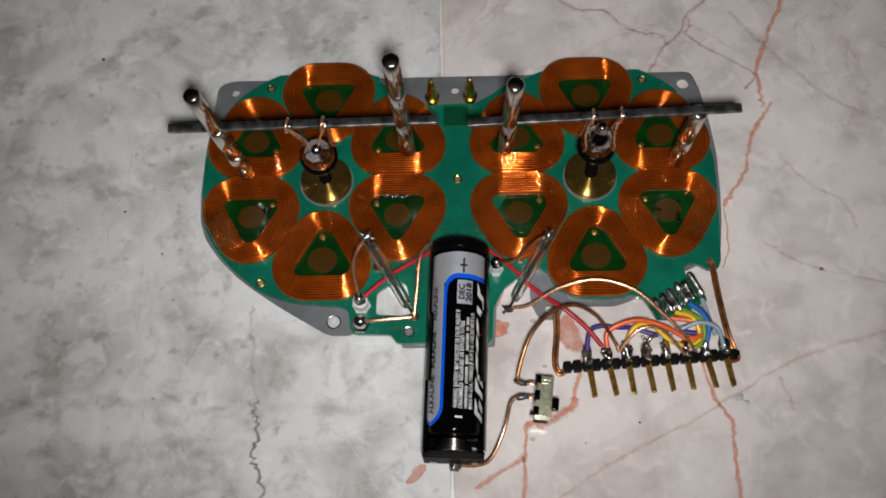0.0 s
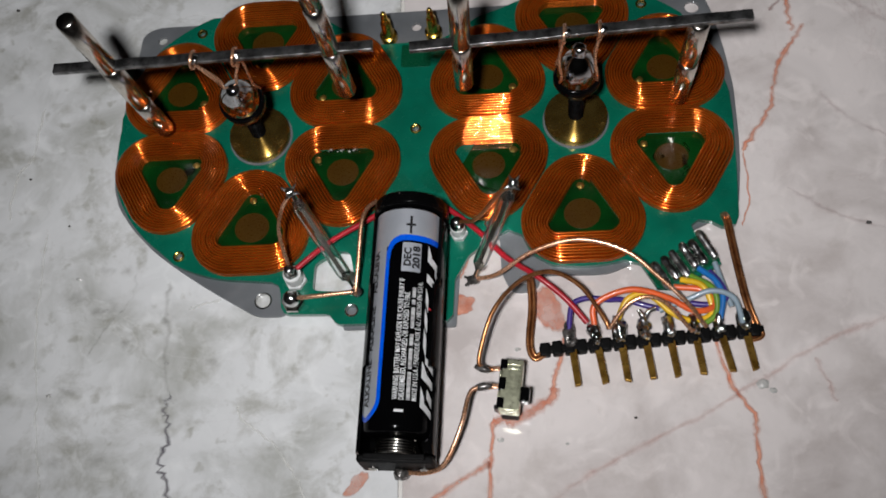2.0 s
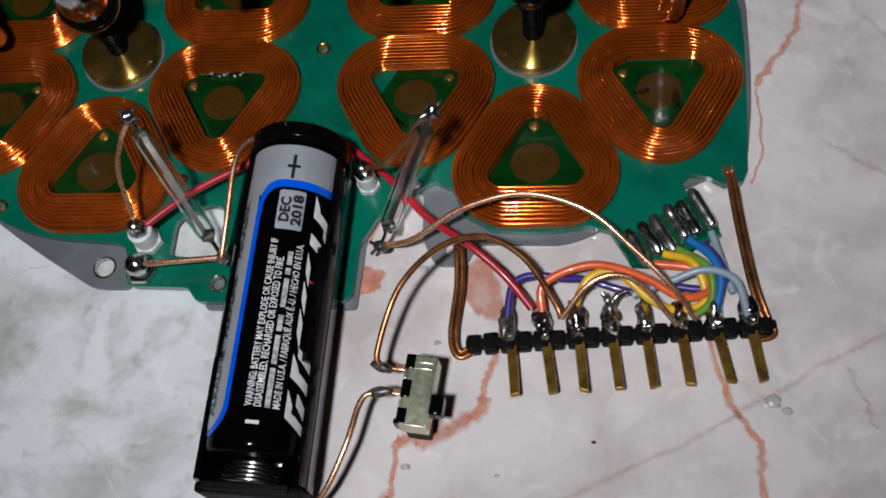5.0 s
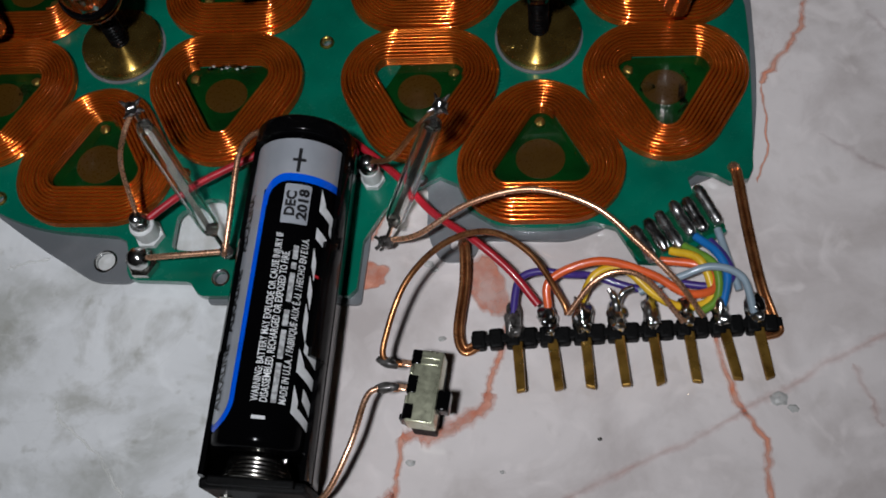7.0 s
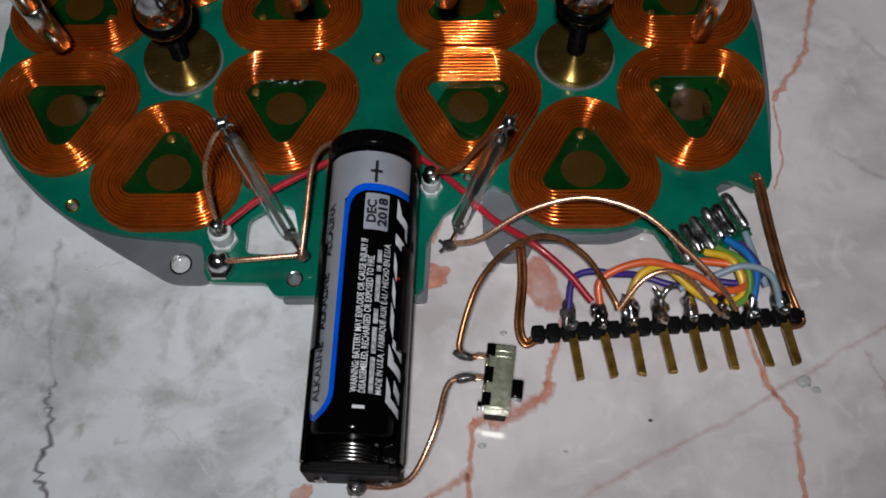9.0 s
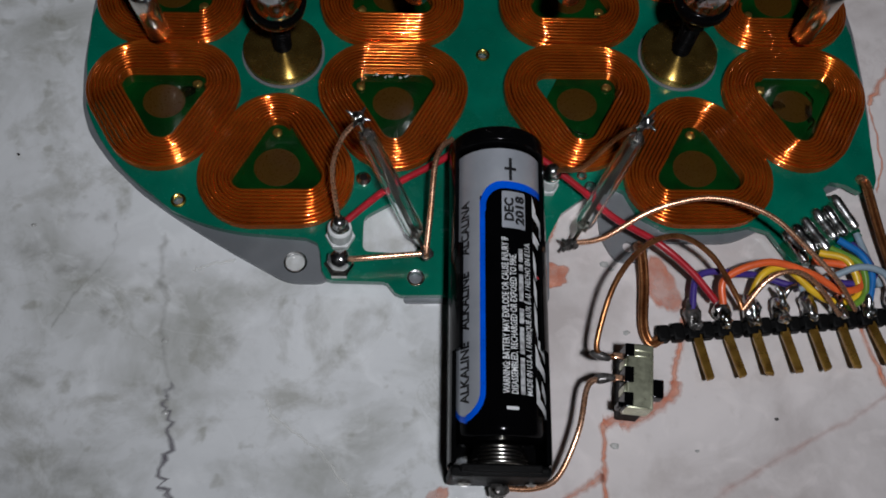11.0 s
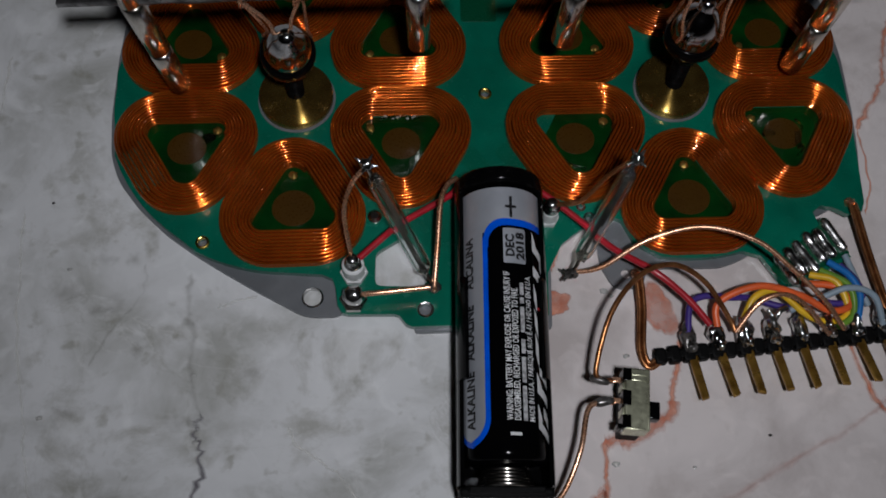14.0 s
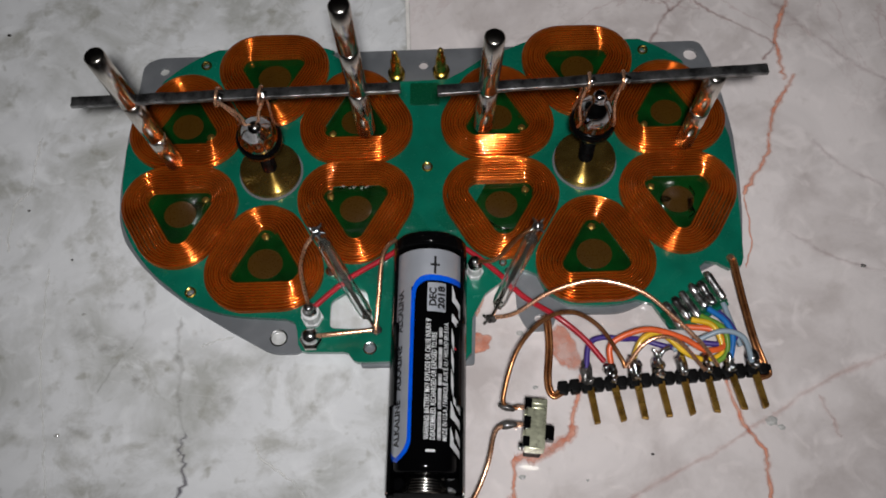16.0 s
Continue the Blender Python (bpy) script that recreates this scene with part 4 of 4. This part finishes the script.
# ---- pin header ----
HD = math.degrees(math.atan2(4.0, 46.0))
header = thing("pin_header", (27.6, 80.0, 0), "black pin header strip with eight gilt pins, soldered to wires", "pin header", rz=HD)
part("strip", box(46, 1.4, 1.9, (23.2, 0, 0.3), bevel=0.2), BLACK_MATT, header)
for k in range(18):
    wob = noise.noise(Vector((k * 1.7, 2.2, 0)))
    b = box(2.15, 2.9 + 0.4 * wob, 2.3, (0, 0, 0), bevel=0.42, m=pose(1.4 + 2.54 * k, 0.15 * wob, 0, 0, 3 * wob, 5 * wob))
    part("header_block", b, BLACK_MATT, header)
for k in range(8):
    x = 6.9 + 5.08 * k
    fan = 1.6 * math.sin(k * 2.3) + 0.9
    b = box(1.7, 10.2, 0.9, (0, -4.6, 0.8), bevel=0.28)
    for v in b.verts:
        # blades narrow a little towards slanted, snipped ends
        f = max(0.0, -v.co.y / 10.5)
        v.co.x *= 1.0 - 0.2 * f
        if v.co.y < -8:
            v.co.y += 0.35 * math.sin(k * 1.9 + 0.5) * v.co.x
    bmesh.ops.transform(b, matrix=pose(x + 0.2, 0.2, 0, -13 + math.sin(k * 3.1), 5 * math.sin(k * 1.3), fan), verts=b.verts)
    pin = part("pin", b, PIN, header, "brown-gilt flat pin")
    part("pin_tail", box(0.7, 3.4, 0.64, (x - 0.1, 2.4, 1.3), bevel=0.12), SOLDER, pin, "tinned pin tail")
    part("solder_joint", blob((1.35 + 0.2 * math.sin(k), 2.2 + 0.4 * math.cos(k * 3), 1.6), (x - 0.1, 2.6, 2.5), k, 0.5, bm=blob((1.1, 1.0, 1.1), (x + 0.2, 0.7, 2.7), k + 20, 0.5)), SOLDER if k != 0 else FLUX, pin, "lumpy solder joint")
part("solder_joint", tube(glide([(22.2, 2, 2.5), (22.0, 4.0, 4.4), (21.2, 5.6, 5.0)], 5), [0.9] * 4 + [0.6] * 4 + [0.4] * 3, 8, bm=tube(glide([(22.2, 3.4, 3.6), (23.2, 5.0, 4.8), (24.8, 5.6, 5.0)], 4), 0.5, 8)), SOLDER, header, "forked solder peak")

# ---- soldered pad row on the board's corner ----
pads = thing("solder_pad_row", (0, 0, PCB_T), "row of shiny solder pads at the board's corner", "solder pads")
part("solder_mask_patch", slab(soft([(50.8, 96.2), (53.6, 92.9), (66.3, 99.0), (62.6, 105.8)], 0.6), 0.0, 0.15), GREEN_DARK, pads)
for k in range(6):
    # long bars of solder side by side, each swollen at its two ends
    x, y = 53.6 + 2.0 * k, 95.9 + 1.32 * k + 0.35 * math.sin(k * 2.6)
    half = 3.4 + 0.3 * math.sin(k * 4.1)
    path = glide([(x - 0.48 * half * u, y + 0.88 * half * u, 0.5 + 0.12 * math.cos(3 * u + k)) for u in (-1.0, -0.9, -0.6, -0.2, 0.2, 0.6, 0.9, 1.0)], 3)
    girth = (0.35, 0.8, 1.02, 0.98, 0.94, 1.02, 0.8, 0.35)
    radii = [(girth[n // 3] + (girth[min(n // 3 + 1, 7)] - girth[n // 3]) * (n % 3) / 3) * (1 + 0.1 * noise.noise(Vector((n * 0.35, k * 3.7, 0)))) for n in range(len(path))]
    b = tube(path, radii, 14)
    part("solder_pad", b, SOLDER_BRIGHT if k % 3 != 1 else SOLDER, pads)

# ---- stand-offs ----


def standoff(x, y, white, girth=1.0):
    s = thing("standoff", (x, y, PCB_T), "white nylon stand-off with a soldered screw" if white else "nickel nut with a soldered screw on the board", "stand-off", "stand-offs")
    if white:
        part("spacer", lathe([(1.6 * girth, 0), (2.0 * girth, 0.15), (2.0 * girth, 4.2), (1.7 * girth, 4.5), (0, 4.5)], 24), NYLON, s, "white nylon spacer")
        part("nut", lathe([(0, 0), (2.5 * girth, 0), (2.5 * girth, 1.0), (2.2 * girth, 1.2), (0, 1.2)], 6), NYLON, s)
        part("screw_top", lathe([(0, 4.4), (1.5, 4.45), (1.55, 5.0), (1.4, 5.3), (1.15, 5.5), (1.2, 6.6), (0.9, 7.2), (0, 7.4)], 20, bm=blob((1.3, 1.2, 0.9), (0.3, -0.3, 5.4), x, 0.3)), SOLDER, s, "soldered screw end")
    else:
        part("nut", lathe([(0, 0), (2.4, 0), (2.5, 0.2), (2.5, 1.5), (2.2, 1.8), (0, 1.8)], 6), CHROME, s, "nickel hex nut")
        part("screw_top", blob((2.0, 1.9, 2.0), (0, 0, 3.0), x, 0.18), SOLDER, s, "soldered screw end")


standoff(-25.3, 96.4, True)
standoff(-25.3, 91.0, False)
standoff(10.6, 106.8, True, 0.8)
tagged(part("rivet", lathe([(1.3, 0), (1.3, 0.4), (0.7, 0.9), (0, 0.9)], 20, (-21.6, 107.6, PCB_T)), CHROME), "small bright rivet on the green board", "rivet")

# ---- reed switches ----


def reed(top, bottom, tilt_seed):
    r = thing("reed_switch", (*bottom[:2], PCB_T), "slanted clear glass reed switch with metal blades inside", "reed switch", "reed switches")
    o = Vector((*bottom[:2], PCB_T))
    a, c = Vector(top) - o, Vector(bottom) - o
    d = (c - a).normalized()
    turn = d.to_track_quat("Z", "Y").to_matrix().to_4x4()
    L = (c - a).length
    g0, g1 = 0.09 * L, 0.86 * L
    g = [(0.5, g0), (1.1, g0 + 0.3), (1.45, g0 + 1.0), (1.6, g0 + 2.0), (1.6, g1 - 2.0), (1.45, g1 - 1.0), (1.1, g1 - 0.3), (0.5, g1)]
    part("glass_tube", lathe([(0, g0), *g, (0, g1)], 24, at=a, m=turn, bm=lathe([(0, g0 + 0.9), *[(max(q - 0.45, 0.05), min(max(z, g0 + 0.9), g1 - 0.9)) for q, z in g][1:-1], (0, g1 - 0.9)], 24, at=a, m=turn, flip=True)), GLASS, r, "clear glass tube").visible_shadow = False
    part("reed_blade", box(0.9, 0.3, (g1 - g0) * 0.62, (0.18, 0.15, -0.3), m=Matrix.Translation(a) @ turn @ Matrix.Translation((0, 0, g0))), CHROME, r, "thin nickel blade")
    part("reed_blade", box(0.9, 0.3, (g1 - g0) * 0.62 + 0.3, (-0.18, -0.15, (g1 - g0) * 0.38), m=Matrix.Translation(a) @ turn @ Matrix.Translation((0, 0, g0))), CHROME, r)
    for f, zc in ((1.25, g0 + 0.7), (1.1, g1 - 0.6)):
        part("glass_seal", blob((f, f, 1.0), a + d * zc, tilt_seed + zc, 0.45), GLUE, r, "lumpy fused glass end")
    part("lead", tube([a, a + d * g0 * 1.2], 0.35, 8, bm=tube([c - d * (L - g1) * 1.1, c], 0.35, 8)), CHROME, r)
    drop = blob((1.15, 1.1, 1.2), a, tilt_seed, 0.35)
    for k in range(4):
        w = k * 1.7 + tilt_seed
        tip = a + Vector((2.1 * math.cos(w), 2.1 * math.sin(w), 0.5 + 0.4 * math.sin(w * 3)))
        drop = tube([a, a.lerp(tip, 0.6), tip], [0.5, 0.35, 0.12], 7, bm=drop)
    part("solder_drop", drop, SOLDER, r, "spiky solder drop")
    part("solder_drop", blob((1.2, 1.0, 0.95), c, tilt_seed + 3, 0.4), FLUX, r, "burnt solder drop")


reed((-22.3, 107.5, 23.2), (-10.9, 92.2, 5.9), 1)
reed((23.4, 108.4, 22.5), (13.9, 95.0, 4.4), 2)
tagged(part("solder_spike", tube([(13.4, 95.0, 4.2), (12.2, 95.6, 5.0)], 0.3, 6, bm=tube([(13.4, 95.0, 4.2), (12.3, 93.8, 4.0)], 0.3, 6)), FLUX), "dark solder spike at the reed switch's foot", "solder")

# ---- wires ----


def wire(name, points, radius, material, label, category="wire"):
    ob = part(name, tube(glide(points, 10), radius, 10), material)
    return tagged(ob, label, category)


wire("bare_wire", [(14.3, 95.2, 4.4), (19.2, 95.6, 6.0), (27.1, 99.2, 9.5), (36.5, 100.7, 11.5), (45.7, 98.0, 11.5), (52.3, 93.0, 9.5), (58.1, 87.9, 7.0), (62.0, 84.0, 3.5)], 0.45, COPPER_BARE, "long arched bare copper wire from the reed switch to the header")
wire("bare_wire", [(18.6, 73.9, 8.3), (16.5, 74.2, 8.5), (15.9, 76.4, 9.6), (18.8, 84.9, 12.4), (24.2, 91.3, 12.4), (30.6, 93.8, 11.0), (36.6, 91.4, 8.5), (41.2, 85.8, 4.8), (42.2, 83.6, 4.0)], 0.48, COPPER_DARK, "arched brown copper wire from the switch to the header")
wire("bare_wire", [(42.2, 83.6, 4.2), (45.9, 87.7, 7.0), (49.9, 89.1, 8.0), (54.0, 87.8, 7.0), (59.1, 83.0, 3.6)], 0.42, COPPER_BARE, "short arched bare copper wire between two header pins")
for pts, label in (
    ([(25.9, 95.8, 2.2), (26.2, 94.5, 3.2), (26.4, 89.1, 2.4), (25.8, 81.6, 1.6), (26.8, 78.6, 1.2), (28.7, 79.4, 1.2)], "thick twin brown enamelled wire from plate to header end"),
    ([(67.9, 109.6, 2.4), (68.2, 107.5, 3.6), (69.3, 99.0, 3.0), (70.7, 89.9, 2.6), (72.2, 85.0, 1.8), (73.0, 82.8, 1.3), (70.6, 82.0, 1.2)], "thick twin brown enamelled wire from board corner to header end"),
):
    twin = thing("thick_wire", (*pts[0][:2], 0), label, "wire")
    path = glide([Vector(p) - Vector((*pts[0][:2], 0)) for p in pts], 10)
    for side in (-1, 1):
        strand = []
        for i, p in enumerate(path):
            d = (path[min(i + 1, len(path) - 1)] - path[max(i - 1, 0)]).normalized()
            strand.append(p + side * 0.43 * Vector((-d.y, d.x, 0.12)).normalized())
        part("strand", tube(strand, 0.44, 10), COPPER_DARK, twin)
    part("bared_end", tube(path[:9], [0.95] * 3 + [0.9] * 3 + [0.75] * 3, 10), COPPER_BARE, twin, "bright bared end")
for col, r, pts in (
    ("purple", 0.62, [(34.0, 83.9, 3.0), (34.8, 88.9, 4.0), (37.7, 90.4, 4.2), (42.1, 90.1, 4.0), (46.0, 90.2, 3.2), (52.6, 88.4, 3.0), (57.0, 89.6, 2.8), (62.9, 89.0, 3.0), (66.4, 90.2, 3.4), (65.6, 93.4, 3.6), (63.5, 96.4, 3.2)]),
    ("orange", 0.66, [(39.3, 84.3, 3.2), (39.6, 88.8, 5.0), (46.7, 91.3, 6.5), (54.2, 89.8, 5.5), (59.6, 87.3, 4.2), (63.7, 88.4, 3.6), (62.0, 91.9, 3.6), (56.0, 93.0, 3.2)]),
    ("yellow", 0.66, [(43.9, 85.5, 3.0), (46.3, 89.8, 5.0), (50.5, 90.6, 5.2), (55.1, 87.0, 4.0), (59.2, 85.6, 3.0), (63.4, 87.2, 3.0), (61.8, 92.6, 4.4), (57.6, 94.6, 3.2)]),
    ("green", 0.62, [(61.3, 84.5, 3.0), (64.2, 87.0, 3.6), (63.8, 91.9, 4.6), (59.6, 95.4, 3.4)]),
    ("blue", 0.66, [(64.6, 84.6, 3.0), (65.7, 90.1, 4.2), (64.4, 93.8, 4.4), (61.4, 97.0, 3.4)]),
    ("grey", 0.6, [(69.4, 84.9, 3.2), (67.6, 89.5, 5.5), (63.2, 90.9, 6.0), (58.5, 89.6, 4.8), (52.7, 87.6, 3.6)]),
    ("grey", 0.6, [(67.6, 88.6, 2.6), (66.3, 93.0, 3.0), (64.8, 98.4, 3.2)]),
):
    wire("insulated_wire", pts, r, WIRES[col], col.replace("purple", "dark violet") + " insulated wire between the header and the solder pads")
wire("insulated_wire", [(-24.4, 97.4, 6.6), (-20.6, 101.0, 6.6), (-16.6, 104.6, 6.0), (-7.4, 110.6, 5.4), (-5, 113.6, 5.0), (4.0, 114.0, 5.0), (9.3, 111.0, 5.0), (16.2, 105.0, 5.0), (21.2, 99.3, 6.0), (27.9, 94.1, 7.5), (33.5, 89.7, 6.0), (37.8, 85.0, 4.2)], 0.62, WIRES["red"], "red insulated wire passing behind the battery holder")
wire("bare_wire", [(0.2, 54.2, 3.8), (5.4, 53.9, 5.0), (9.0, 55.5, 6.5), (12.2, 62.1, 8.5), (13.8, 68.5, 8.8), (15.5, 70.1, 8.8), (18.5, 70.3, 8.3)], 0.47, COPPER_BARE, "bent copper wire from the holder's terminal to the switch")
for x, y, z, sx, turn in ((16.7, 70.3, 8.7, 1.9, 8), (16.5, 74.1, 8.4, 1.8, -18)):
    tagged(part("solder_sleeve", blob((sx, 0.8, 0.75), (x, y, z), x, 0.2, m=pose(0, 0, 0, 0, 0, turn)), FLUX), "dark solder sleeve on the switch wire", "solder", "solder sleeves")
wire("bare_wire", [(-22.6, 107.3, 22.6), (-25.0, 106.0, 19.0), (-26.4, 102.5, 15.0), (-25.5, 97.2, 8.2)], 0.4, COPPER_BARE, "thin copper wire from the reed switch to the stand-off")
wire("bare_wire", [(-25.0, 91.0, 5.6), (-20.5, 91.2, 6.2), (-11.3, 92.2, 6.0)], 0.48, COPPER_BARE, "straight copper wire from the nickel nut to the reed switch")
wire("bare_wire", [(-10.9, 91.2, 6.4), (-10.9, 92.6, 6.6), (-10.3, 98.6, 8.5), (-9.6, 106.2, 10.8), (-8.4, 109.6, 11.0), (-6.6, 111.4, 10.4)], 0.48, COPPER_BARE, "copper wire from the reed switch to the holder's positive end")
wire("bare_wire", [(23.4, 108.8, 22.3), (19.7, 108.4, 17.0), (15.2, 105.8, 12.0), (11.4, 106.6, 9.0)], 0.42, COPPER_DARK, "thin copper wire from the stand-off to the reed switch")
# flecks of glue and dirt on the stone; pale specks 5 and 8 imitate glints
for k, (x, y, r) in enumerate(((72.8, 72.8, 1.3), (74.6, 71.4, 0.8), (98.2, 108.1, 0.55), (-107.1, 175.4, 0.5), (47, 66, 0.35), (19.6, 61.5, 0.7), (-79.1, 71.4, 0.55), (-53.4, 78.5, 0.5), (-77.1, 98.8, 0.5), (-52.2, 66.6, 0.6), (-93.8, 125.1, 0.35), (-81.7, 112.3, 0.3), (20.3, 93.1, 0.8), (21.4, 92.2, 0.5), (23.2, 80.7, 0.6), (33.1, 60.7, 0.35), (11.3, 53.0, 0.3))):
    tagged(part("speck", blob((r, r * 0.7, 0.25), (x, y, 0.1), k, 0.5), GLUE_AND_GLINT if k in (0, 1, 5, 6, 7, 8, 9) or k > 11 else FLUX), "small pale fleck on the marble, dried glue and in two places a painted glint" if k in (0, 1, 5, 6, 7, 8, 9) or k > 11 else "small dark speck of dirt on the marble", "speck")
